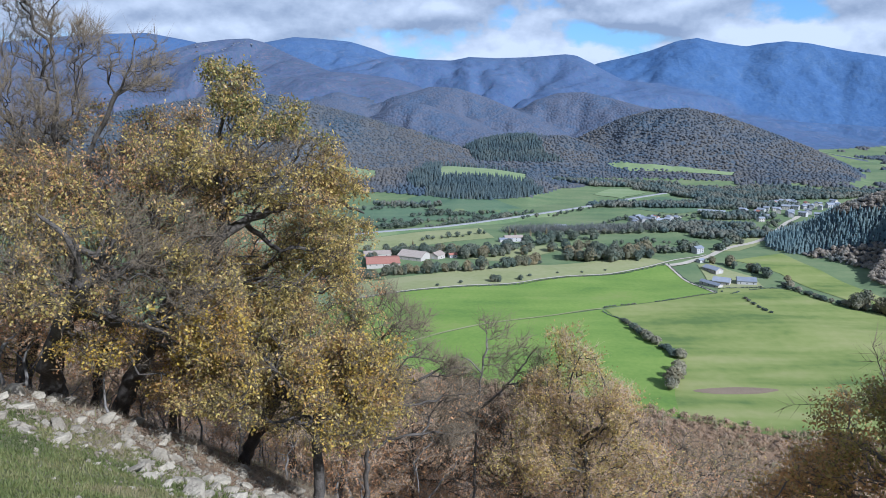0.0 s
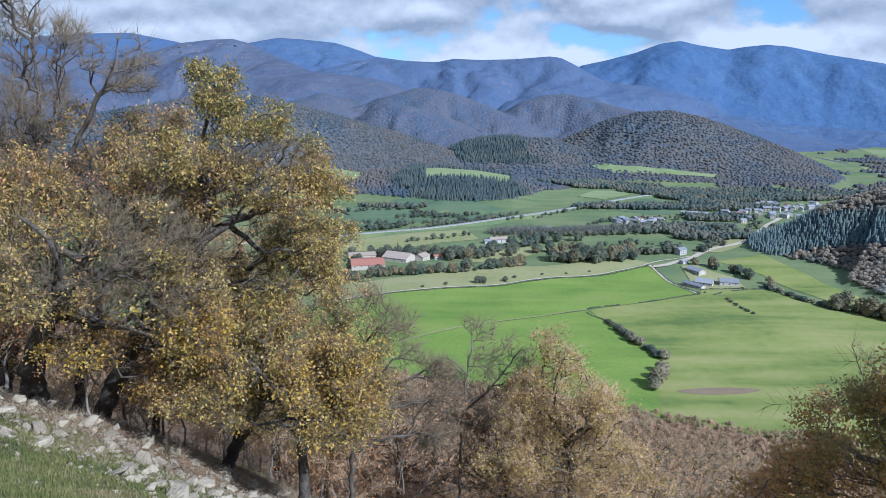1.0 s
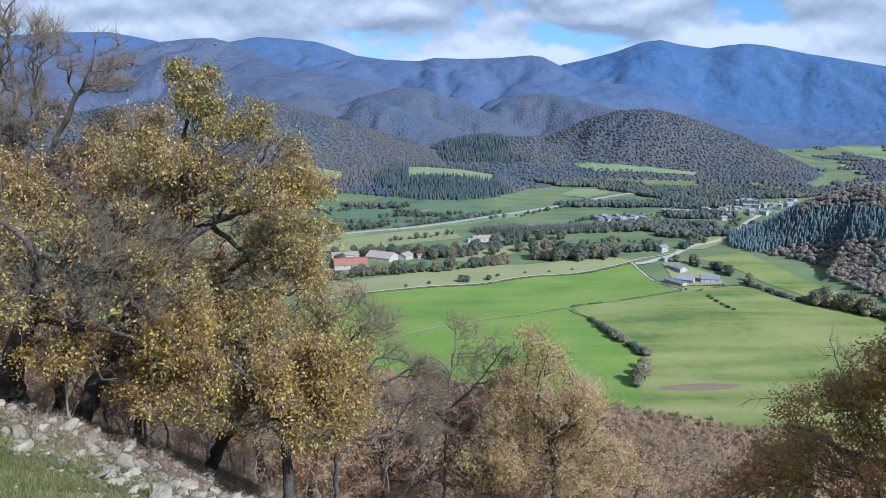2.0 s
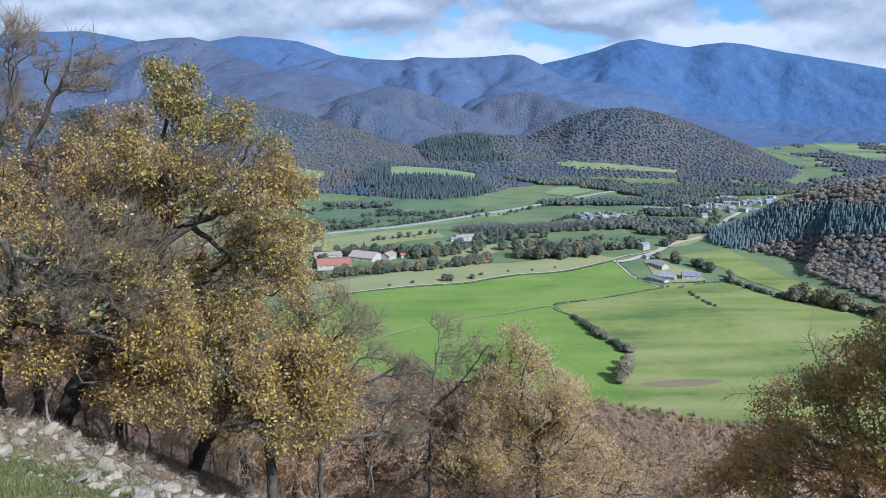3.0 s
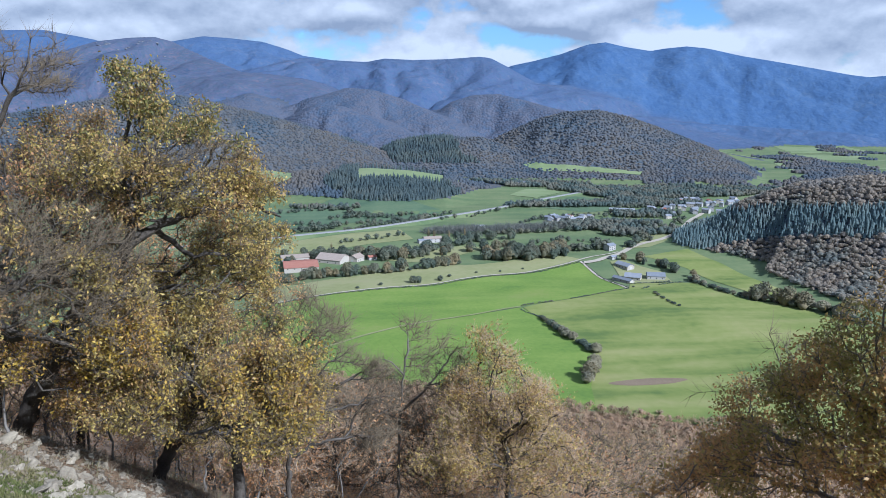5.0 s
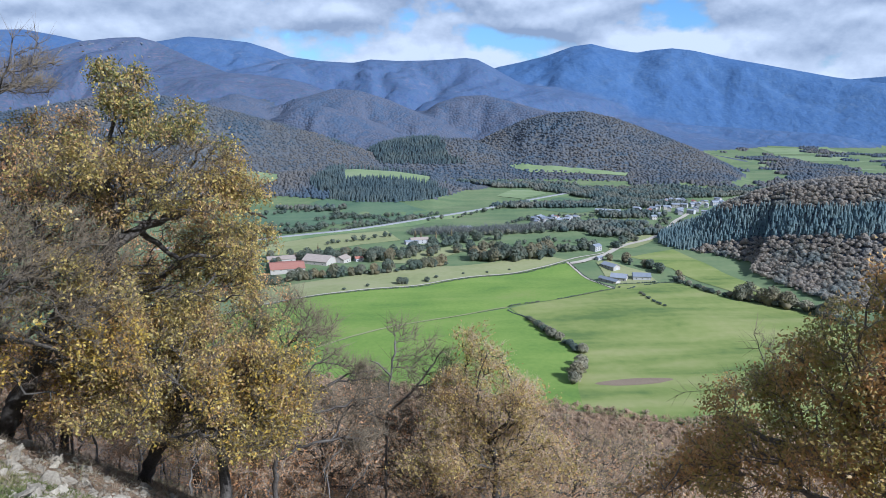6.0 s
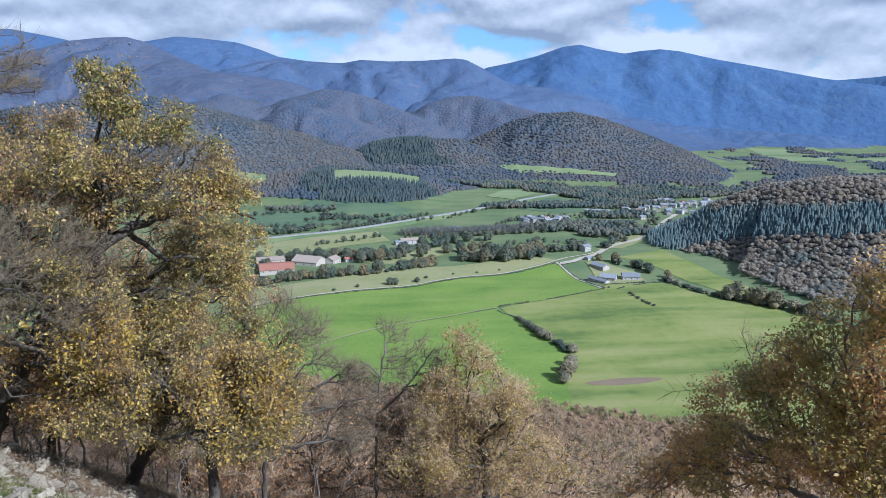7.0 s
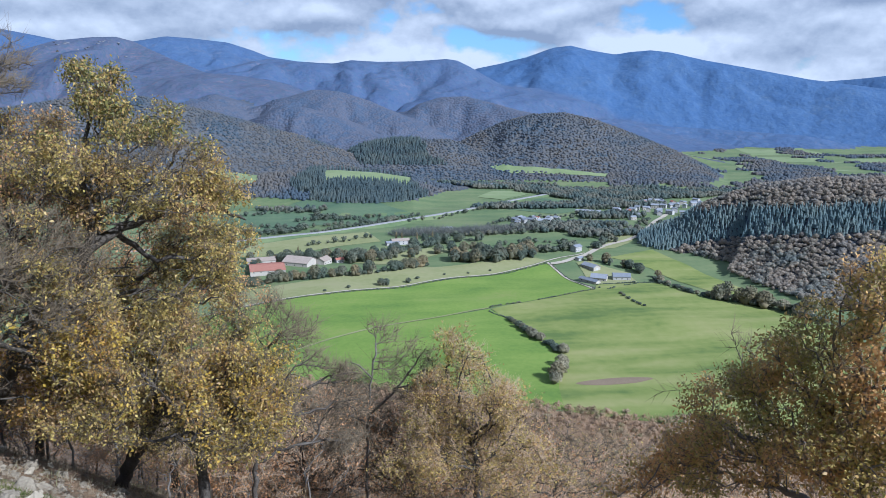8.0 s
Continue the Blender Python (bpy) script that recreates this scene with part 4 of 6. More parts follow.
def house(name, x, y, turn, lx, ly, hw, roof, wall, roofmat, label, category="house", windows=2, door=True):
    """A gabled building, ridge along its own x: walls with gables, an overhanging roof, windows with frames, a door."""
    root = tagged(new(name), label, category)
    hr = ly / 2 * roof
    bm = bmesh.new()
    a, b = lx / 2, ly / 2
    v = [bm.verts.new(p) for p in ((-a, -b, -3), (a, -b, -3), (a, b, -3), (-a, b, -3), (-a, -b, hw), (a, -b, hw), (a, b, hw), (-a, b, hw), (-a, 0, hw + hr), (a, 0, hw + hr))]
    for f in ((0, 1, 5, 4), (2, 3, 7, 6), (1, 2, 6, 9, 5), (3, 0, 4, 8, 7), (4, 5, 9, 8), (6, 7, 8, 9), (3, 2, 1, 0)):
        bm.faces.new([v[i] for i in f])
    part("wall", bm, wall, root)
    for s in (-1, 1):
        bm = bmesh.new()
        o, th = .6, .3
        zs = hw - o * roof
        q = [(-a - o, s * (b + o), zs), (a + o, s * (b + o), zs), (a + o, 0, hw + hr), (-a - o, 0, hw + hr)]
        lo = [bm.verts.new((px, py, pz + .05)) for px, py, pz in q]
        hi = [bm.verts.new((px, py, pz + .05 + th)) for px, py, pz in q]
        bm.faces.new(hi)
        bm.faces.new(lo[::-1])
        for i in range(4):
            bm.faces.new((lo[i], lo[(i + 1) % 4], hi[(i + 1) % 4], hi[i]))
        bmesh.ops.recalc_face_normals(bm, faces=bm.faces[:])
        part("roof", bm, roofmat, root)
    levels = (1.6, 4.3) if hw > 5 else (1.6,)
    for s in (-1, 1):
        for i in range(windows):
            for z in levels:
                wx = -a + lx * (i + .5) / windows
                bm = bmesh.new()
                boxb(bm, wx - .55, wx + .55, s * b - .05, s * b + .05, z - .65, z + .65)
                part("window", bm, M["window_dark"], root)
    if door:
        bm = bmesh.new()
        boxb(bm, -a - .06, -a + .06, -1.3, 1.3, 0, min(3.0, hw * .8))
        part("door", bm, M["metal"], root)
    root.matrix_basis = pose(x, y, ground_z(x, y) + .3, 0, 0, turn)
    return root


house("barn", -74, 846, 8, 40, 42, 3.0, .14, M["wall_stone"], M["roof_red"], "long farm building with a faded red tile roof", "barn", 5)
house("barn", -84, 882, 12, 34, 18, 4.0, .3, M["wall_stone"], M["roof_brown"], "farm shed with a weathered brown roof", "barn", 3)
house("barn", -36, 866, -28, 34, 26, 4.5, .42, M["wall_stone"], M["roof_brown"], "tall barn with a weathered tile roof", "barn", 3)
house("farmhouse", -8, 872, 60, 18, 14, 5.0, .5, M["wall_stone"], M["roof_brown"], "stone farmhouse with a weathered tile roof", "house", 3)
house("shed", 12, 884, 20, 10, 8, 4.0, .4, M["wall_white"], M["roof_red"], "small white outbuilding with a red roof", "shed", 2)
house("farmhouse", 100, 990, 12, 26, 12, 5.5, .4, M["wall_white"], M["roof_brown"], "white farmhouse with a brown roof beside poplars", "house", 4)
house("barn", 88, 983, 12, 18, 10, 4.0, .3, M["wall_white"], M["roof_grey"], "white barn with a bright metal roof", "barn", 2)
house("barn", 318, 812, 112, 22, 11, 3.6, .5, M["wall_stone"], M["roof_grey"], "long grey-roofed livestock barn", "barn", 4)
house("barn", 297, 760, 118, 26, 8, 3.2, .45, M["wall_stone"], M["roof_grey"], "low grey farm shed beside the track", "barn", 3)
house("barn", 313, 771, 150, 18, 13, 3.8, .55, M["wall_stone"], M["roof_grey"], "stone barn with a weathered grey roof", "barn", 3)
house("barn", 340, 770, 165, 20, 13, 3.8, .5, M["wall_white"], M["roof_grey"], "broad farm building with a grey roof", "barn", 3)
house("farmhouse", 332, 905, 30, 13, 10, 6.5, .45, M["wall_white"], M["roof_grey"], "white two-storey house beside the road", "house", 3)
house("shed", 316, 848, 30, 9, 6, 3.0, .4, M["wall_white"], M["roof_grey"], "small white shed on the farm", "shed", 1)
house("factory", 468, 1222, 158, 44, 18, 6.0, .2, M["wall_white"], M["roof_grey"], "white industrial hall with a flat gabled roof", "factory", 6)
house("warehouse", 162, 1096, 10, 14, 7, 4.0, .2, M["wall_white"], M["roof_grey"], "small white roadside hall", "warehouse", 2)
house("warehouse", 186, 1106, 8, 18, 8, 4.5, .2, M["wall_white"], M["roof_grey"], "white roadside hall with a metal roof", "warehouse", 2)
house("barn", 376, 1632, 20, 34, 14, 6, .25, M["wall_white"], M["roof_grey"], "long pale barn on a rise", "barn", 4)
house("farmhouse", -296, 1640, 20, 14, 10, 6, .45, M["wall_white"], M["roof_red"], "lone white farmhouse on a wooded slope", "house", 3)
rv = random.Random(12)
for cx, cy, n, sx, sy in ((352, 1150, 16, 46, 28), (585, 1215, 16, 62, 60), (690, 1320, 36, 85, 56)):
    for _ in range(n):
        house("house", cx + rv.uniform(-sx, sx), cy + rv.uniform(-sy, sy), rv.uniform(0, 180), rv.uniform(8, 15), rv.uniform(7, 10), rv.choice((5.5, 6.5)), .45,
              M["wall_white"] if rv.random() < .75 else M["wall_stone"], M["roof_red"] if rv.random() < .08 else M["roof_grey"], "village house with pale walls and a gabled roof", "house", 3)

# ---------------------------------------------------------------- trees near the viewer
def grow(trunk, radius, clumps, n, seed, wander=.35, depth=1.0, limbs=(), gap=-.2):
    """A branching skeleton: a trunk along its points, then limbs that reach out to points spread through the crown clumps.
    Returns places, parents and radii."""
    rng = np.random.RandomState(seed)
    pts = np.array(trunk, float)
    P, par, plen = [pts[0]], [-1], [0.0]
    for a, b in zip(pts[:-1], pts[1:]):
        k = max(1, int(np.linalg.norm(b - a) / .22))
        for s in range(1, k + 1):
            q = a + (b - a) * s / k + rng.normal(size=3) * .025
            P.append(q)
            par.append(len(P) - 2)
            plen.append(plen[-1] + float(np.linalg.norm(P[-1] - P[-2])))
    ntrunk = len(P)
    thick = list(np.linspace(radius, radius * .66, ntrunk))
    for k in range(min(3, ntrunk)):
        thick[k] *= (1.35, 1.18, 1.06)[k]
    for rl, path in limbs:
        path = [np.array(q, float) for q in path]
        at = int(np.argmin([np.linalg.norm(q - path[0]) for q in P]))
        total = len(path) - 1
        for s, b in enumerate(path[1:]):
            a = P[at]
            k = max(1, int(np.linalg.norm(b - a) / .2))
            for u in range(1, k + 1):
                P.append(a + (b - a) * u / k + rng.normal(size=3) * .035 * min(1, wander * 2.8))
                par.append(at)
                plen.append(plen[at] + float(np.linalg.norm(P[-1] - P[at])))
                at = len(P) - 1
                thick.append(rl * (1 - .75 * (s + u / k) / total))
    nbase, ntrunk = ntrunk, len(P)
    c = np.array(clumps, float)
    # smaller tufts round each clump make the outline uneven
    sub = np.repeat(c, 4, 0)
    c[:, 3:] *= .86
    dd = rng.normal(size=(len(sub), 3))
    dd /= np.linalg.norm(dd, axis=1)[:, None]
    sub[:, :3] += dd * np.stack([sub[:, 3], sub[:, 3], sub[:, 4]], -1) * rng.uniform(.7, 1.12, (len(sub), 1))
    sub[:, 3:] *= rng.uniform(.26, .58, (len(sub), 1))
    c = np.vstack([c, sub])
    vol = c[:, 3] * c[:, 4] * c[:, 3]
    pick = rng.choice(len(c), n, p=(vol ** .8) / (vol ** .8).sum())
    d = rng.normal(size=(n, 3))
    d /= np.linalg.norm(d, axis=1)[:, None]
    d *= rng.uniform(0.15, 1.0, (n, 1)) ** (1 / 2.2) * np.where(rng.rand(n, 1) < .12, 1.35, 1.0)
    tgt = c[pick, :3] + d * np.stack([c[pick, 3], c[pick, 3] * depth, c[pick, 4]], -1)
    hole = fbm(tgt[:, 0] + .8 * tgt[:, 2], tgt[:, 1] * .7 - 1.1 * tgt[:, 2] + .5 * tgt[:, 0], .75, 2)
    tgt = tgt[hole > gap]
    top = pts[-1]
    order = np.argsort(np.linalg.norm(tgt - top, axis=1))
    cap = ntrunk + n * 8
    A = np.zeros((cap, 3))
    A[:ntrunk] = P
    B = np.zeros(cap)
    B[:ntrunk] = plen
    B[:nbase // 2] += 3.0
    par = par + [0] * (cap - ntrunk)
    m = ntrunk
    for t in tgt[order]:
        dist = np.linalg.norm(A[:m] - t, axis=1)
        j = int(np.argmin(dist + .30 * B[:m]))
        L = dist[j]
        k = min(6, max(1, int(L / .22)))
        a = A[j].copy()
        bend = rng.normal(size=3) * L * wander * .35
        bend[2] += L * .06
        for s in range(1, k + 1):
            u = s / k
            if m >= cap:
                break
            A[m] = a + (t - a) * u + bend * np.sin(np.pi * u) + rng.normal(size=3) * .018
            par[m] = j
            B[m] = B[j] + L / k
            j = m
            m += 1
    A, par = A[:m], np.array(par[:m])
    e = 2.12
    tip = .0042
    acc = np.zeros(m)
    for i in range(m - 1, 0, -1):
        if acc[i] == 0:
            acc[i] = tip ** e
        acc[par[i]] += acc[i]
    rad = acc ** (1 / e)
    rad *= min(1.0, radius / rad[0]) if rad[0] > radius else 1.0
    rad = np.maximum(rad, tip)
    rad[:ntrunk] = np.maximum(np.minimum(rad[:ntrunk], np.array(thick) * 1.25), thick)
    return A, par, rad, ntrunk


def tubes(A, par, rad, seed=0):
    """Round limbs along the chains of a skeleton. Quads only."""
    rng = np.random.RandomState(seed)
    n = len(A)
    kids = [[] for _ in range(n)]
    for i in range(1, n):
        kids[par[i]].append(i)
    main = [max(k, key=lambda c: rad[c]) if k else -1 for k in kids]
    starts = [0] + [i for i in range(1, n) if main[par[i]] != i]
    V, F = [], []
    base = 0
    for s in starts:
        chain = [s]
        while main[chain[-1]] >= 0:
            chain.append(main[chain[-1]])
        pts = A[chain]
        rr = rad[chain]
        if s != 0:
            pts = np.vstack([A[par[s]], pts])
            rr = np.concatenate([[min(rad[par[s]] * .8, rr[0] * 1.35)], rr])
        if len(pts) < 2:
            continue
        rr = rr.copy()
        rr[-1] *= .4
        sides = 10 if rr[0] > .08 else 6 if rr[0] > .02 else 4 if rr[0] > .009 else 3
        tan = np.gradient(pts, axis=0)
        tan /= np.linalg.norm(tan, axis=1)[:, None] + 1e-9
        up = np.array([.31, .17, .93]) if abs(tan[0][2]) < .9 else np.array([1.0, .2, 0])
        u = np.cross(tan, up)
        u /= np.linalg.norm(u, axis=1)[:, None] + 1e-9
        v = np.cross(tan, u)
        a = np.arange(sides) / sides * 2 * np.pi
        k = len(pts)
        rough = rng.uniform(.78, 1.2, (k, sides)) if rr[0] > .03 else np.ones((k, sides))
        ring = pts[:, None] + (u[:, None] * np.cos(a)[None, :, None] + v[:, None] * np.sin(a)[None, :, None]) * (rr[:, None] * rough)[..., None]
        V.append(ring.reshape(-1, 3))
        i, j = np.meshgrid(np.arange(k - 1), np.arange(sides), indexing="ij")
        p, q = i * sides + j, i * sides + (j + 1) % sides
        F.append(np.stack([p, q, q + sides, p + sides], -1).reshape(-1, 4) + base)
        base += k * sides
    return np.concatenate(V), np.concatenate(F)


def twigs(A, par, rad, per, length, seed, limit=.010, thick=.0042, fan=.55):
    """Fine twigs from the thin ends: slim three-sided spikes."""
    rng = np.random.RandomState(seed)
    ends = np.where(rad < limit)[0]
    ends = ends[ends > 0]
    i = np.repeat(ends, per)
    n = len(i)
    grow_dir = A[i] - A[par[i]]
    grow_dir /= np.linalg.norm(grow_dir, axis=1)[:, None] + 1e-9
    d = grow_dir + rng.normal(size=(n, 3)) * fan + np.array([0, 0, .18 + .5 * (.55 - fan)])
    d /= np.linalg.norm(d, axis=1)[:, None]
    L = length * rng.uniform(.35, 1.2, (n, 1))
    t1 = np.cross(d, rng.normal(size=(n, 3)))
    t1 /= np.linalg.norm(t1, axis=1)[:, None]
    t2 = np.cross(d, t1)
    o = A[i] + (A[par[i]] - A[i]) * rng.uniform(0, 1, (n, 1))
    tip = o + d * L + np.array([0, 0, 1]) * L * rng.uniform(-.1, .2, (n, 1))
    V = np.stack([o + t1 * thick, o - t1 * thick * .5 + t2 * thick * .87, o - t1 * thick * .5 - t2 * thick * .87, tip], 1)
    tri = np.array([[0, 1, 3], [1, 2, 3], [2, 0, 3]])
    return V.reshape(-1, 3), (np.arange(n)[:, None, None] * 4 + tri[None]).reshape(-1, 3)


def leaves(A, rad, per, size, seed, limit=.011, spread=.16, where=None):
    """Bent leaf blades in tufts round the thin shoots."""
    rng = np.random.RandomState(seed)
    ends = np.where(rad < limit)[0]
    if where is not None:
        ends = ends[where(A[ends])]
    # tufts: some shoots full of leaves, some bare
    full = rng.uniform(0, 1, len(ends)) < .6
    i = np.repeat(ends[full], per)
    n = len(i)
    o = A[i] + rng.normal(size=(n, 3)) * spread
    ax = rng.normal(size=(n, 3)) + np.array([0, 0, -.35])
    ax /= np.linalg.norm(ax, axis=1)[:, None]
    no = rng.normal(size=(n, 3)) + np.array([0, 0, .9])
    side = np.cross(ax, no)
    side /= np.linalg.norm(side, axis=1)[:, None] + 1e-9
    no = np.cross(side, ax)
    s = size * rng.uniform(.55, 1.25, (n, 1))
    V = np.stack([o, o + ax * s * .55 + side * s * .27 + no * s * .10, o + ax * s - no * s * .12, o + ax * s * .5 - side * s * .27 + no * s * .10], 1)
    return V.reshape(-1, 3), np.arange(n * 4).reshape(-1, 4)


def tree(name, label, trunk, radius, clumps, n, seed, leaf=None, per=7, size=.085, limit=.011, bark="bark", twig_per=2, twig_len=.30, category="tree", spread=.13, extra=None, depth=1.0, limbs=(), wander=.35, fan=.55, gap=-.3, bare=None, shoots="twig"):
    base = Vector(trunk[0])
    gz = ground_z(base.x, base.y)
    line = [(base.x, base.y, gz - .35)] + [p for p in trunk[1:] if p[2] > gz + .3]
    A, par, rad, nt = grow(line, radius, clumps, n, seed, wander, depth=depth, limbs=limbs, gap=gap)
    o = np.array([base.x, base.y, gz])
    A = A - o
    root = tagged(new(name), label, category)
    root.matrix_basis = pose(*o)
    V, F = tubes(A, par, rad, seed)
    mesh_object("trunk", V, F, M[bark], root, smooth=True)
    if twig_per:
        V, F = twigs(A, par, rad, twig_per, twig_len, seed + 1, fan=fan)
        tagged(mesh_object("brushwood", V, F, M[shoots], root), kind="stuff")
    if leaf:
        V, F = leaves(A, rad, per, size, seed + 2, limit, spread, (lambda p: bare(p + o)) if bare else None)
        tagged(mesh_object("foliage", V, F, M[leaf], root), kind="stuff")
    if extra:
        leaf2, per2, test = extra
        V, F = leaves(A, rad, per2, size, seed + 3, limit, spread, lambda p: test(p + o))
        tagged(mesh_object("foliage", V, F, M[leaf2], root), kind="stuff")
    return root


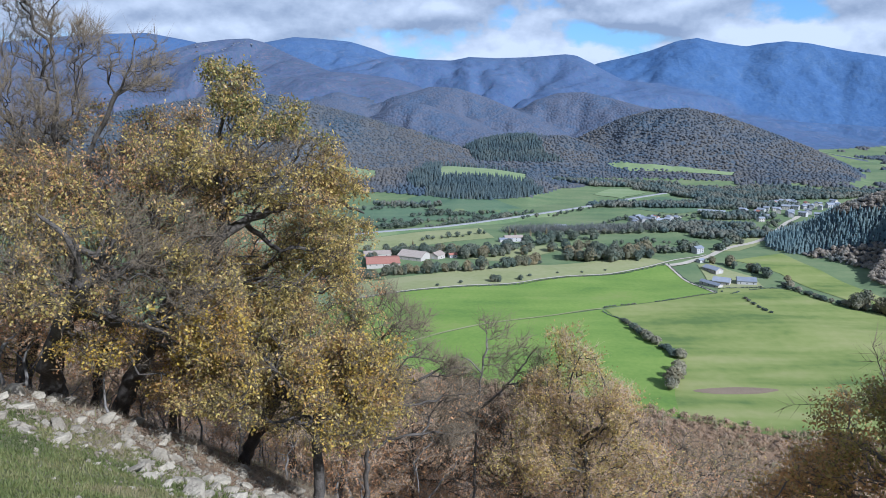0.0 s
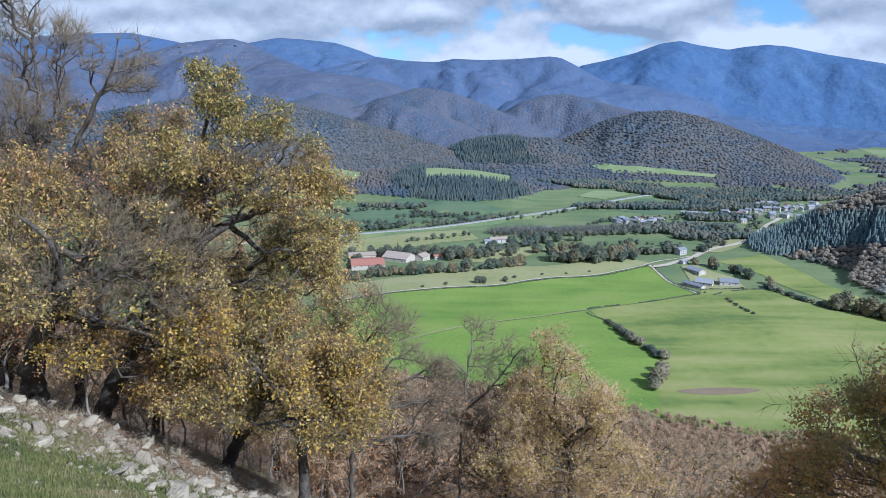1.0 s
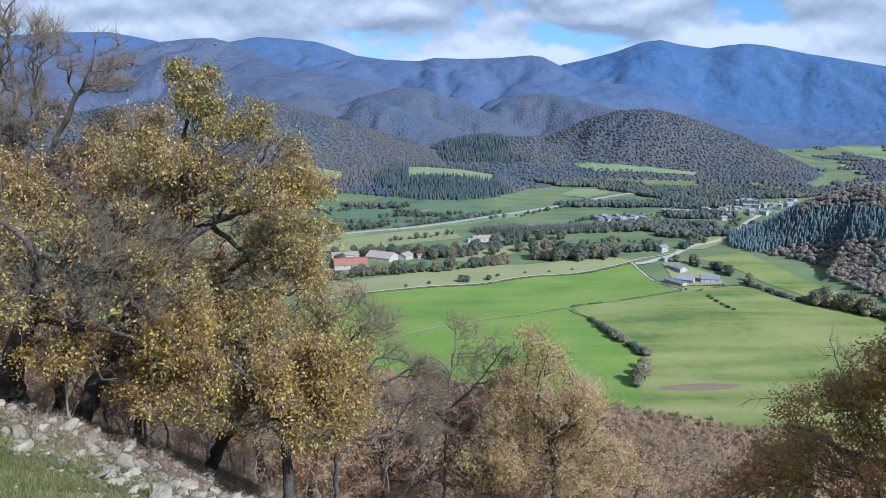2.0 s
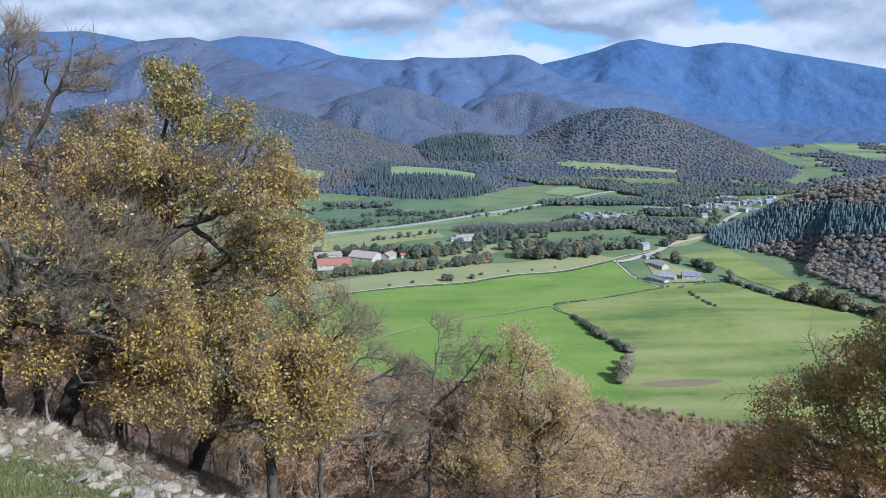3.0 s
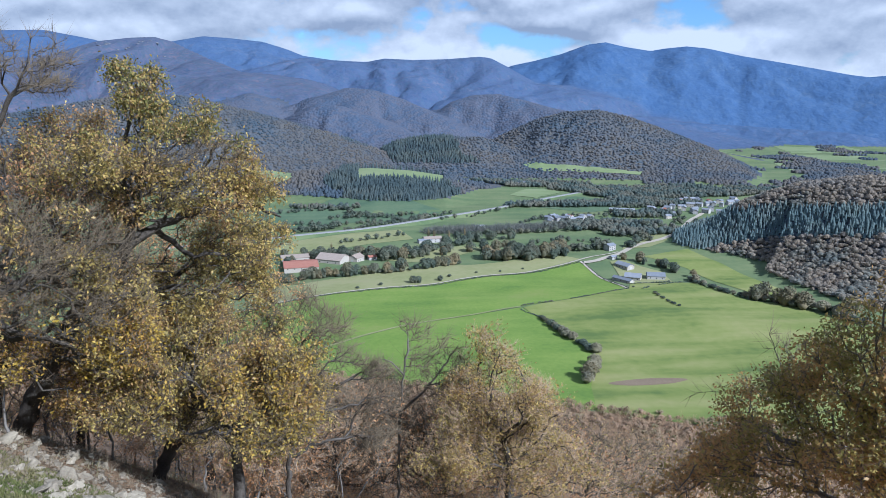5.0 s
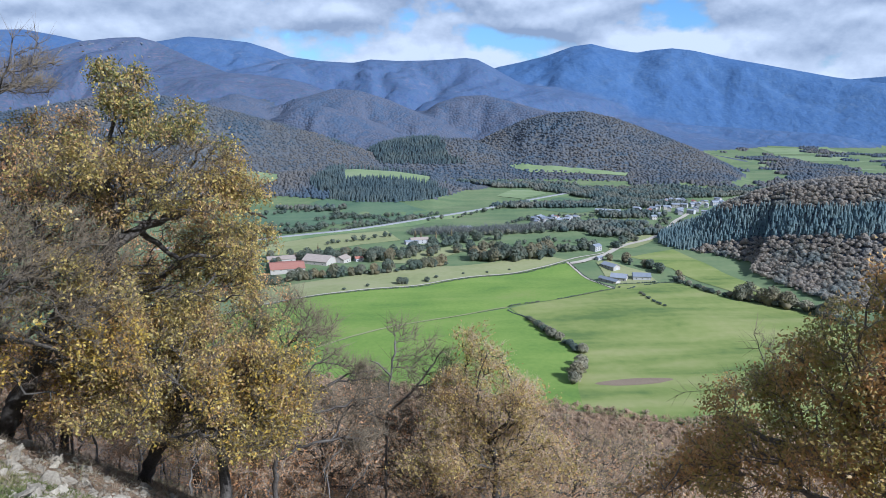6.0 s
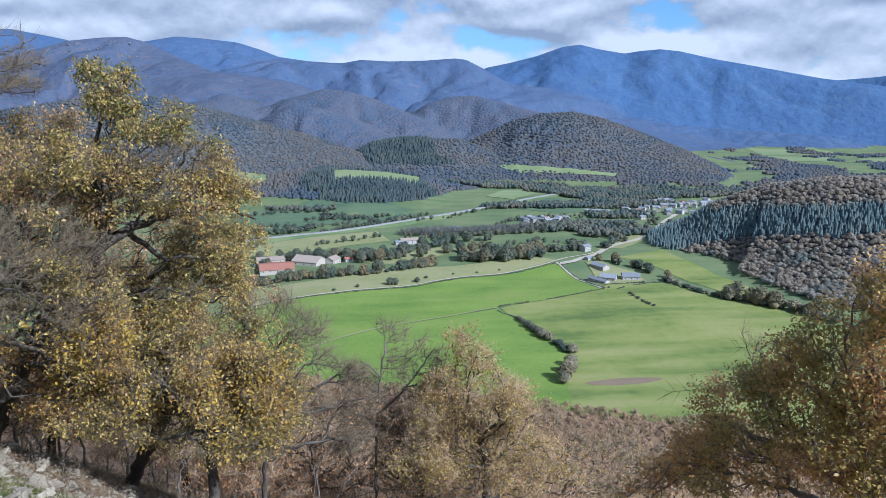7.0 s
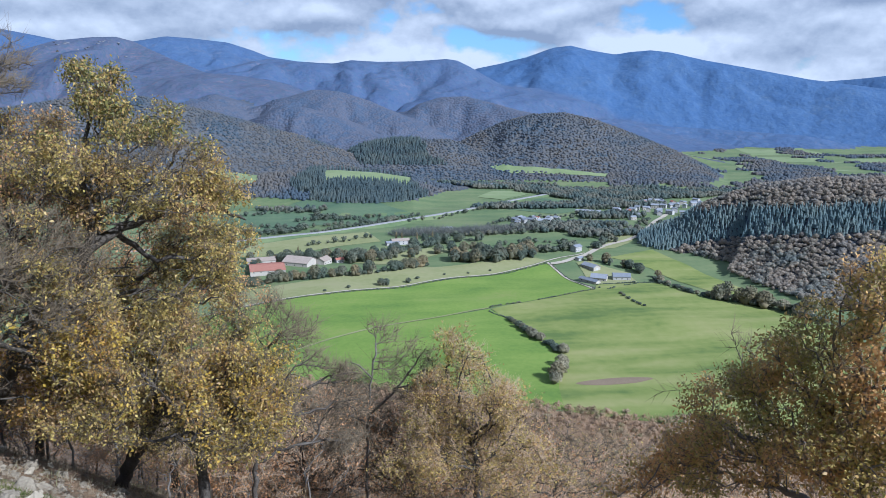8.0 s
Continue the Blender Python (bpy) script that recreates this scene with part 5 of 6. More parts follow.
TREES = [
    ('oak_old', 0.24, [(-8.28, 16.54, 191.56), (-7.81, 16.33, 192.55), (-7.27, 16.14, 193.8), (-6.44, 16.06, 195.24), (-5.66, 15.92, 196.23), (-5.0, 15.72, 196.93)],
     [(-4.50, 15.67, 200.23, 0.62, 0.5), (-4.2, 15.6, 199.75, 0.3, 0.25), (-3.2, 15.46, 199.7, 0.3, 0.24), (-4.16, 15.77, 199.08, 1.18, 0.68), (-3.01, 15.59, 198.84, 0.77, 0.62), (-3.48, 15.33, 198.13, 1.35, 0.67), (-2.38, 16.15, 197.9, 0.58, 0.52), (-3.09, 16.97, 196.55, 1.17, 0.76), (-2.54, 16.85, 195.87, 0.62, 0.62), (-4.75, 16.3, 198.01, 0.98, 0.85), (-5.38, 15.07, 198.65, 0.66, 0.72), (-4.15, 16.04, 195.79, 1.39, 0.73)],
     [(0.13, [(-4.88, 15.34, 197.01), (-4.54, 15.86, 197.23), (-4.02, 16.41, 197.4), (-3.13, 16.0, 197.77), (-2.44, 16.52, 197.61), (-1.79, 16.0, 197.43)]), (0.09, [(-5.06, 15.91, 196.89), (-4.75, 15.38, 197.75), (-4.99, 15.73, 198.46), (-4.94, 16.16, 199.43), (-4.61, 15.63, 200.11)]), (0.07, [(-4.49, 15.67, 197.26), (-4.13, 16.18, 196.71), (-3.64, 15.68, 196.55), (-2.96, 16.23, 196.56), (-2.24, 16.75, 196.31)]), (0.07, [(-4.02, 16.41, 197.4), (-3.97, 15.81, 198.07), (-3.43, 16.34, 198.53), (-2.98, 15.82, 199.2)]), (0.06, [(-5.53, 15.55, 196.32), (-4.85, 16.19, 195.76), (-3.83, 15.84, 195.98), (-3.04, 16.42, 195.41), (-2.42, 15.92, 195.62)]), (0.06, [(-5.99, 14.94, 195.57), (-5.23, 15.65, 195.5), (-4.77, 16.21, 194.91)])]),
    ('oak_gold', 0.28, [(-9.39, 15.94, 192.8), (-8.82, 15.0, 194.1), (-7.97, 14.22, 195.29), (-7.03, 13.48, 196.47)],
     [(-6.21, 13.87, 196.36, 1.48, 0.86), (-6.53, 13.28, 197.19, 1.3, 0.81), (-5.16, 13.67, 195.71, 1.14, 0.85), (-7.13, 12.62, 196.48, 1.04, 0.63), (-5.55, 13.6, 197.57, 1.1, 0.83), (-5.04, 15.15, 196.03, 0.94, 0.81), (-5.65, 14.74, 194.2, 1.06, 0.56), (-7.98, 13.58, 197.35, 0.99, 0.83), (-6.92, 14.14, 194.95, 0.95, 0.47), (-8.08, 12.22, 196.8, 0.7, 0.9), (-4.75, 14.08, 195.22, 0.82, 0.71), (-5.69, 14.34, 196.48, 1.06, 0.71), (-4.41, 14.98, 195.3, 0.87, 0.62)],
     [(0.1, [(-6.85, 13.12, 196.56), (-6.09, 13.93, 196.7), (-5.48, 14.61, 195.92), (-4.52, 14.3, 196.25)]), (0.09, [(-7.12, 13.65, 196.42), (-7.02, 13.03, 197.46), (-7.66, 13.13, 197.87)]), (0.08, [(-7.34, 13.08, 195.67), (-6.73, 13.85, 195.65), (-5.65, 13.68, 195.35), (-5.33, 14.23, 194.53)]), (0.08, [(-7.22, 13.83, 196.37), (-6.44, 13.55, 197.24), (-5.91, 14.22, 197.46)])]),
    ('oak_back', 0.12, [(-9.42, 17.64, 191.16), (-9.02, 17.29, 192.42), (-8.62, 16.93, 193.5), (-8.08, 16.64, 194.78)],
     [(-7.24, 17.03, 198.33, 1.42, 1.02), (-6.74, 17.91, 199.3, 0.77, 0.63), (-8.34, 17.27, 197.9, 1.24, 0.9), (-8.63, 15.52, 197.99, 1.12, 0.99), (-8.09, 16.85, 199.15, 0.66, 0.66), (-9.9, 15.99, 198.05, 1.02, 1.15), (-6.36, 17.38, 197.18, 0.98, 0.98)],
     []),
    ('bare_tall', 0.13, [(-11.43, 17.61, 191.96), (-10.68, 17.5, 194.51), (-9.85, 17.41, 196.89), (-9.41, 17.08, 198.73)],
     [(-9.32, 17.13, 201.21, 1.12, 1.25), (-9.65, 16.27, 199.8, 0.95, 1.08), (-9.01, 17.24, 199.79, 0.81, 0.94), (-8.99, 16.46, 202.48, 0.87, 0.62), (-10.99, 17.05, 200.7, 0.79, 1.19), (-10.06, 17.47, 198.29, 1.25, 0.83)],
     [(0.05, [(-9.4, 16.62, 197.03), (-9.84, 16.84, 198.35), (-10.24, 17.06, 199.4), (-10.12, 16.44, 200.43)]), (0.045, [(-9.51, 17.25, 198.72), (-8.99, 16.85, 199.93), (-9.17, 17.21, 201.22), (-9.21, 17.64, 202.28)]), (0.04, [(-9.32, 16.9, 198.75), (-8.98, 17.54, 199.66), (-8.51, 17.1, 200.7)]), (0.045, [(-9.8, 17.32, 196.91), (-8.84, 17.16, 197.91), (-8.3, 17.86, 198.25)])]),
    ('bare_lean', 0.075, [(-10.13, 17.25, 191.81), (-9.37, 16.91, 194.69), (-8.4, 16.67, 198.5), (-7.4, 16.41, 200.08)],
     [(-6.95, 16.6, 200.99, 0.58, 0.58), (-6.73, 16.79, 200.31, 0.63, 0.21), (-7.12, 16.14, 200.78, 0.35, 0.47), (-6.73, 17.48, 200.85, 0.34, 0.27), (-7.4, 16.55, 201.42, 0.32, 0.25)],
     [(0.03, [(-7.23, 16.04, 200.08), (-6.89, 16.63, 200.31), (-6.47, 17.23, 200.38)]), (0.03, [(-7.48, 16.59, 200.08), (-6.86, 16.21, 200.79), (-6.92, 16.62, 201.42)])]),
    ('oak_low', 0.17, [(-5.21, 16.39, 190.7), (-4.66, 15.86, 191.73), (-4.06, 15.34, 192.79), (-3.57, 14.77, 193.66)],
     [(-4.32, 14.57, 194.92, 1.16, 0.67), (-3.65, 15.46, 195.15, 0.96, 0.58), (-3.18, 15.5, 194.18, 1.11, 0.59), (-4.5, 14.53, 193.76, 0.93, 0.43), (-5.22, 14.11, 193.82, 0.66, 0.34), (-3.94, 14.87, 194.29, 1.13, 0.63)],
     [(0.08, [(-3.79, 14.31, 193.27), (-3.34, 14.83, 193.34), (-2.55, 15.39, 192.97), (-1.71, 14.9, 192.99)]), (0.07, [(-3.62, 14.97, 193.58), (-3.68, 14.34, 194.49), (-4.21, 14.61, 194.91)]), (0.06, [(-3.84, 14.5, 193.18), (-4.57, 14.71, 193.35), (-4.93, 13.96, 193.82)])]),
    ('oak_front', 0.13, [(-2.57, 13.15, 191.56), (-2.51, 13.16, 192.38), (-2.55, 13.15, 193.14), (-2.51, 13.16, 193.75)],
     [(-2.05, 13.24, 194.91, 1.06, 0.47), (-1.5, 13.19, 194.34, 0.79, 0.5), (-2.39, 12.57, 194.72, 1.01, 0.41), (-1.16, 13.0, 193.89, 0.5, 0.31), (-3.31, 13.57, 193.56, 0.7, 0.33), (-1.76, 12.45, 193.97, 0.86, 0.32)],
     [(0.06, [(-2.43, 12.77, 193.94), (-2.09, 13.24, 193.62), (-1.46, 13.72, 193.55), (-0.72, 13.18, 193.96)]), (0.06, [(-2.55, 13.36, 193.41), (-2.87, 12.68, 193.96), (-3.49, 12.94, 193.76)]), (0.05, [(-2.47, 12.97, 193.84), (-2.33, 13.4, 194.25), (-1.89, 12.86, 194.94)]), (0.05, [(-2.59, 13.56, 193.44), (-1.63, 13.1, 193.41), (-0.98, 13.56, 193.24)])]),
    ('bare_fan', 0.09, [(-3.34, 19.72, 188.97), (-2.69, 19.82, 190.95), (-2.25, 19.87, 192.37)],
     [(-1.56, 19.94, 193.74, 0.91, 0.8), (-0.79, 19.17, 193.49, 0.64, 0.45), (-2.41, 20.08, 193.7, 0.75, 0.75), (-1.39, 19.56, 192.49, 0.96, 0.36), (-2.9, 19.85, 192.9, 0.67, 0.67)],
     []),
    ('bare_mid', 0.042, [(0.85, 18.98, 189.2), (0.99, 18.97, 190.99), (1.09, 18.97, 192.37), (1.24, 18.96, 193.31)],
     [(1.52, 18.94, 193.65, 0.51, 0.47), (2.16, 18.82, 192.77, 0.76, 0.76), (1.36, 18.67, 192.16, 0.95, 0.76), (0.27, 19.89, 191.91, 0.51, 0.64), (2.58, 18.27, 192.16, 0.62, 0.62), (0.9, 18.82, 191.23, 0.97, 0.65)],
     [(0.045, [(0.97, 18.57, 191.18), (1.71, 18.92, 191.88), (2.37, 19.25, 192.6), (2.59, 18.62, 193.34)]), (0.035, [(1.1, 19.17, 192.29), (0.72, 18.59, 192.86), (0.42, 19.0, 192.87)]), (0.03, [(0.98, 18.77, 191.08), (0.26, 19.2, 191.24), (-0.38, 18.6, 191.85)])]),
    ('oak_sparse', 0.13, [(4.04, 17.54, 189.0), (3.95, 17.56, 190.18), (3.74, 17.61, 190.98)],
     [(3.21, 17.71, 193.51, 0.63, 0.52), (3.81, 17.04, 193.73, 0.32, 0.29), (3.74, 17.85, 192.34, 1.44, 0.84), (4.59, 16.99, 192.24, 0.76, 0.7), (2.95, 17.49, 191.37, 0.87, 0.83), (4.58, 17.87, 190.68, 1.32, 0.74), (2.61, 17.48, 192.66, 0.56, 0.56), (3.35, 17.79, 190.21, 1.32, 0.7), (4.99, 18.05, 189.56, 1.19, 0.63), (2.17, 17.14, 190.9, 0.82, 0.74)],
     [(0.06, [(3.66, 17.22, 191.18), (3.12, 17.73, 191.91), (3.08, 18.14, 192.87), (3.17, 17.51, 193.74)]), (0.05, [(3.79, 17.8, 190.88), (4.2, 17.09, 191.88), (4.33, 17.47, 192.5), (4.02, 17.96, 193.26)]), (0.05, [(3.91, 17.37, 190.28), (4.66, 17.59, 190.82), (5.01, 16.87, 191.99)]), (0.05, [(4.04, 17.95, 189.96), (3.28, 17.5, 190.71), (2.73, 17.99, 191.12)])]),
    ('oak_rust', 0.2, [(8.57, 9.77, 192.26), (8.5, 9.6, 193.62), (8.45, 9.4, 194.66)],
     [(7.02, 11.32, 194.45, 0.5, 0.35), (7.2, 10.74, 195.18, 0.5, 0.4), (7.44, 10.33, 195.78, 0.5, 0.45), (7.71, 9.88, 196.27, 0.55, 0.5), (7.91, 9.46, 196.72, 0.55, 0.5), (8.05, 9.08, 197.17, 0.5, 0.5), (8.11, 8.75, 197.59, 0.5, 0.5), (8.35, 8.52, 197.52, 0.7, 0.7), (6.97, 11.59, 193.59, 0.6, 0.4), (7.32, 10.78, 194.21, 0.75, 0.5), (7.66, 10.17, 195.05, 0.8, 0.55), (8.0, 9.64, 195.69, 0.8, 0.6), (8.28, 9.14, 196.32, 0.8, 0.6), (8.7, 8.74, 196.62, 0.9, 0.8), (7.4, 10.48, 193.62, 0.7, 0.4), (7.8, 9.81, 194.37, 0.9, 0.55), (8.16, 9.25, 195.11, 0.9, 0.6), (8.52, 8.78, 195.75, 0.9, 0.7), (8.07, 9.33, 194.12, 0.8, 0.5), (8.44, 8.72, 194.72, 0.9, 0.6), (8.85, 8.3, 195.44, 0.9, 0.8), (6.75, 12.17, 192.82, 0.5, 0.35), (6.21, 12.05, 192.72, 0.45, 0.35), (6.46, 11.58, 193.49, 0.45, 0.35), (5.94, 12.18, 192.29, 0.5, 0.35), (6.81, 11.02, 193.18, 0.6, 0.45)],
     [(0.09, [(8.31, 9.47, 194.82), (8.09, 10.18, 195.12), (7.87, 10.85, 195.5)]), (0.08, [(8.71, 9.92, 193.52), (7.65, 10.01, 194.2), (7.13, 10.87, 194.24), (6.75, 11.58, 194.16)]), (0.08, [(8.45, 9.62, 194.74), (8.75, 9.88, 195.61), (8.22, 9.55, 196.71)]), (0.06, [(8.84, 10.07, 193.42), (7.68, 10.24, 193.43), (7.14, 11.11, 193.21)])]),
    ('thicket_a', 0.13, [(-8.16, 19.35, 189.36), (-7.79, 19.5, 191.45), (-7.46, 19.63, 193.16)],
     [(-7.3, 19.69, 195.67, 1.77, 1.37), (-8.86, 19.96, 193.74, 1.83, 1.41), (-6.29, 20.56, 192.47, 1.64, 1.3), (-9.72, 18.43, 194.22, 1.46, 1.15), (-7.01, 20.64, 197.32, 1.24, 1.07), (-8.07, 19.62, 191.76, 1.5, 0.83), (-5.17, 20.94, 195.91, 1.53, 1.36), (-3.75, 20.28, 194.34, 1.34, 1.01), (-5.89, 19.58, 194.53, 1.46, 1.13)],
     []),
    ('thicket_b', 0.14, [(-11.87, 18.52, 190.86), (-11.52, 18.74, 192.8), (-11.23, 18.92, 194.07)],
     [(-11.26, 18.9, 195.04, 1.63, 1.48), (-11.17, 18.84, 198.01, 1.35, 1.28), (-9.74, 18.99, 196.61, 1.46, 1.31), (-11.66, 18.4, 193.26, 1.16, 0.85), (-9.17, 20.91, 196.61, 1.35, 1.18)],
     []),
    ('thicket_c', 0.11, [(-4.51, 19.48, 188.54), (-4.51, 19.48, 190.39), (-4.38, 19.51, 191.63)],
     [(-4.33, 19.53, 192.85, 1.39, 1.07), (-2.98, 19.47, 193.89, 0.97, 0.81), (-2.7, 18.93, 192.56, 1.36, 0.88), (-4.85, 18.56, 194.18, 1.16, 0.85), (-3.65, 19.06, 191.3, 1.47, 0.73), (-2.34, 20.38, 190.7, 1.05, 0.7), (-2.36, 19.61, 193.16, 0.99, 0.82), (-1.73, 19.55, 191.79, 0.91, 0.75)],
     []),
    ('brush_a', 0.09, [(-1.0, 22.98, 184.45), (-1.09, 22.97, 186.71), (-1.11, 22.97, 188.45)],
     [(-1.64, 22.94, 189.95, 1.66, 0.98), (-0.08, 22.27, 189.83, 1.52, 1.05), (-2.75, 23.71, 187.86, 1.84, 1.23), (-0.48, 22.86, 187.86, 1.98, 1.19), (1.28, 22.44, 188.3, 1.55, 1.17), (-1.63, 22.15, 187.18, 1.75, 0.87), (0.89, 22.18, 186.95, 1.75, 0.78)],
     []),
    ('brush_b', 0.09, [(8.52, 23.5, 183.86), (8.32, 23.57, 185.68), (8.33, 23.57, 187.04)],
     [(3.1, 24.81, 188.45, 1.7, 1.06), (7.37, 23.26, 187.87, 1.61, 1.01), (9.18, 23.6, 186.8, 1.85, 1.03), (7.98, 23.02, 186.68, 1.81, 0.91), (10.25, 21.89, 187.54, 1.53, 0.86), (2.52, 24.86, 186.09, 1.73, 1.08), (6.17, 23.76, 186.02, 1.67, 0.83), (9.99, 23.89, 185.72, 1.89, 0.84)],
     []),
    ('brush_c', 0.08, [(2.58, 19.83, 186.58), (2.46, 19.85, 187.94), (2.35, 19.86, 189.08)],
     [(1.99, 19.9, 190.18, 1.37, 0.86), (1.45, 19.27, 189.22, 1.43, 0.84), (2.88, 19.84, 188.71, 1.39, 0.87), (3.08, 20.26, 189.81, 1.05, 0.79), (0.62, 19.83, 189.47, 1.03, 0.77)],
     []),
    ('bare_reach', 0.07, [(-2.05, 16.31, 190.18), (-1.86, 16.34, 191.37), (-1.55, 16.37, 192.52), (-1.33, 16.39, 193.01)],
     [(0.3, 16.34, 193.51, 0.45, 0.28), (0.42, 16.34, 192.84, 0.5, 0.3), (0.13, 16.34, 191.74, 0.55, 0.3), (-0.43, 16.34, 193.91, 0.4, 0.3), (-0.4, 16.34, 192.45, 0.5, 0.35), (-0.92, 16.32, 193.08, 0.4, 0.3)],
     [(0.045, [(-1.33, 16.39, 193.01), (-0.65, 16.23, 193.25), (-0.11, 16.54, 193.41), (0.51, 16.34, 193.57)]), (0.045, [(-1.55, 16.37, 192.52), (-0.8, 16.12, 192.65), (0.01, 16.44, 192.75), (0.7, 16.23, 192.95)]), (0.04, [(-1.83, 16.34, 191.44), (-0.96, 16.21, 191.89), (-0.15, 16.54, 191.81), (0.54, 16.33, 191.64)]), (0.035, [(-1.47, 16.38, 192.69), (-0.89, 16.22, 193.84), (-0.36, 16.54, 194.05)])]),
    ('bare_stick', 0.05, [(8.89, 11.45, 192.13), (8.45, 11.78, 193.7), (8.08, 12.04, 194.8)],
     [(7.87, 12.18, 195.47, 0.24, 0.31), (8.67, 12.7, 195.0, 0.29, 0.29), (6.63, 12.85, 194.02, 0.26, 0.21), (7.46, 11.89, 194.67, 0.33, 0.27)],
     []),
]
SPEC = {t[0]: t[1:] for t in TREES}


def stand(key, name, label, n, seed, **kw):
    r, trunk, clumps, limbs = SPEC[key]
    return tree(name, label, trunk, r, clumps, n, seed, limbs=limbs, **kw)




def half_bare(z0, much):
    """Leaves below z0, and above it only in scattered patches."""
    return lambda p: (p[:, 2] < z0) | (fbm(p[:, 0] + .6 * p[:, 1] + 30, 1.2 * p[:, 2], 1.1, 2) > much)


OAK = dict(limit=.0066, spread=.085, twig_per=4)
stand("oak_old", "oak_tree", "gnarled old oak with olive and yellow autumn leaves", 4200, 31, gap=-.45, leaf="leaf_olive", per=20, size=.076, bare=half_bare(190, -.45), **OAK, extra=("leaf_green", 18, lambda p: p[:, 2] > 199.2))
stand("oak_gold", "oak_tree", "broad oak with golden-brown autumn leaves, leaning trunk", 4600, 32, leaf="leaf_olive", per=11, size=.076, extra=("leaf_gold", 14, lambda p: p[:, 2] < 196.1 + .7 * fbm(p[:, 0], p[:, 1], 1.5, 2)), limit=.0066, spread=.085, twig_per=6, bare=half_bare(190, -.22))
stand("oak_back", "oak_tree", "oak with thin brownish yellow leaves behind the others", 3800, 33, leaf="leaf_olive", per=15, size=.074, limit=.0066, spread=.1, twig_per=7, bare=half_bare(190, -.2), extra=("leaf_brown", 5, lambda p: p[:, 2] > 190))
stand("bare_tall", "bare_tree", "tall leafless grey tree with fine twigs", 3000, 34, twig_per=5, twig_len=.55, wander=.12, fan=.38)
stand("bare_lean", "bare_tree", "leaning leafless tree with a fan of fine twigs", 620, 35, twig_per=4, twig_len=.45, wander=.15, fan=.4)
stand("oak_low", "oak_tree", "low twisted oak with olive-gold leaves on the slope", 2500, 36, leaf="leaf_olive", per=17, size=.074, **OAK)
stand("oak_front", "oak_tree", "small spreading oak with dry olive-brown leaves", 2800, 37, leaf="leaf_olive", per=11, size=.072, gap=-.1, limit=.0066, spread=.1, twig_per=6, extra=("leaf_gold", 9, lambda p: p[:, 2] > 193.9))
stand("thicket_a", "oak_tree", "twiggy oak with dry brown leaves behind the trunks", 3200, 43, leaf="leaf_brown", per=13, size=.076, limit=.0066, spread=.1, twig_per=6)
stand("thicket_b", "oak_tree", "half-bare oak with brown leaves and grey twigs", 3000, 44, leaf="leaf_olive", per=13, size=.076, limit=.0066, spread=.1, twig_per=6)
stand("thicket_c", "oak_tree", "low twiggy oak with yellowish leaves", 3000, 45, leaf="leaf_olive", per=15, size=.076, limit=.0066, spread=.1, twig_per=6)
stand("bare_fan", "bare_tree", "leafless shrubby tree with fanned branches", 900, 38, twig_per=5, twig_len=.6, wander=.15, fan=.3)
stand("bare_reach", "bare_tree", "leafless tree with long branches reaching sideways", 700, 49, twig_per=5, twig_len=.45, wander=.3, fan=.4)
stand("bare_mid", "bare_tree", "slim leafless tree with upright branches", 1000, 39, bark="bark_pale", twig_per=5, twig_len=.6, wander=.15, fan=.3)
stand("oak_sparse", "oak_tree", "sparse young oak, half its brown-olive leaves fallen", 3600, 40, leaf="leaf_olive", per=15, gap=-.5, size=.07, limit=.0066, spread=.10, twig_per=6, shoots="twig_pale")
stand("oak_rust", "oak_tree", "dense oak with rust-orange and olive leaves", 4600, 41, leaf="leaf_rust", per=16, size=.080, gap=-.6, limit=.0066, spread=.10, twig_per=3, bark="bark_pale", shoots="twig_pale", extra=("leaf_olive", 6, lambda p: p[:, 2] < 195.2 + .5 * fbm(p[:, 0], p[:, 1], 1.2, 2)))
stand("brush_a", "bare_tree", "leafless thicket tree with brown twigs and a few dry leaves", 2400, 46, leaf="leaf_brown", per=3, size=.075, limit=.0066, spread=.12, twig_per=7, twig_len=.42)
stand("brush_b", "bare_tree", "grey-brown leafless thicket tree", 2600, 47, leaf="leaf_olive", per=3, size=.075, limit=.0066, spread=.12, twig_per=7, twig_len=.42)
stand("brush_c", "bare_tree", "low thicket tree with pinkish brown twigs", 2000, 48, leaf="leaf_brown", per=4, size=.075, limit=.0066, spread=.12, twig_per=7, twig_len=.42)
stand("bare_stick", "bare_tree", "thin leafless sapling with few twigs", 110, 42, twig_per=5, twig_len=.4, wander=.15)


# ---------------------------------------------------------------- undergrowth of the steep slope
def shrub(seed, h, w, leaf, per, n=170, name="shrub", label="leafless brown shrub with a few dry leaves", r=.05, per_twig=5):
    rng = np.random.RandomState(seed)
    clumps = [(rng.uniform(-.4, .4) * w, rng.uniform(-.4, .4) * w, h * rng.uniform(.5, .85), w * rng.uniform(.3, .5), h * rng.uniform(.18, .3)) for _ in range(6)]
    A, par, rad, nt = grow([(0, 0, -.3), (.05, 0, h * .15), (0, .08, h * .3)], r, clumps, n, seed, wander=.6 if r < .06 else .3)
    root = tagged(new(name), label, "shrub" if name == "shrub" else "tree", "undergrowth of the slope")
    V, F = tubes(A, par, rad, seed)
    mesh_object("trunk", V, F, M["bark_pale"], root, smooth=True)
    V, F = twigs(A, par, rad, per_twig, .42, seed, thick=.0065)
    tagged(mesh_object("brushwood", V, F, M["twig_pale"], root), kind="stuff")
    V, F = leaves(A, rad, per, .07, seed, spread=.17)
    tagged(mesh_object("foliage", V, F, M[leaf], root), kind="stuff")
    return root


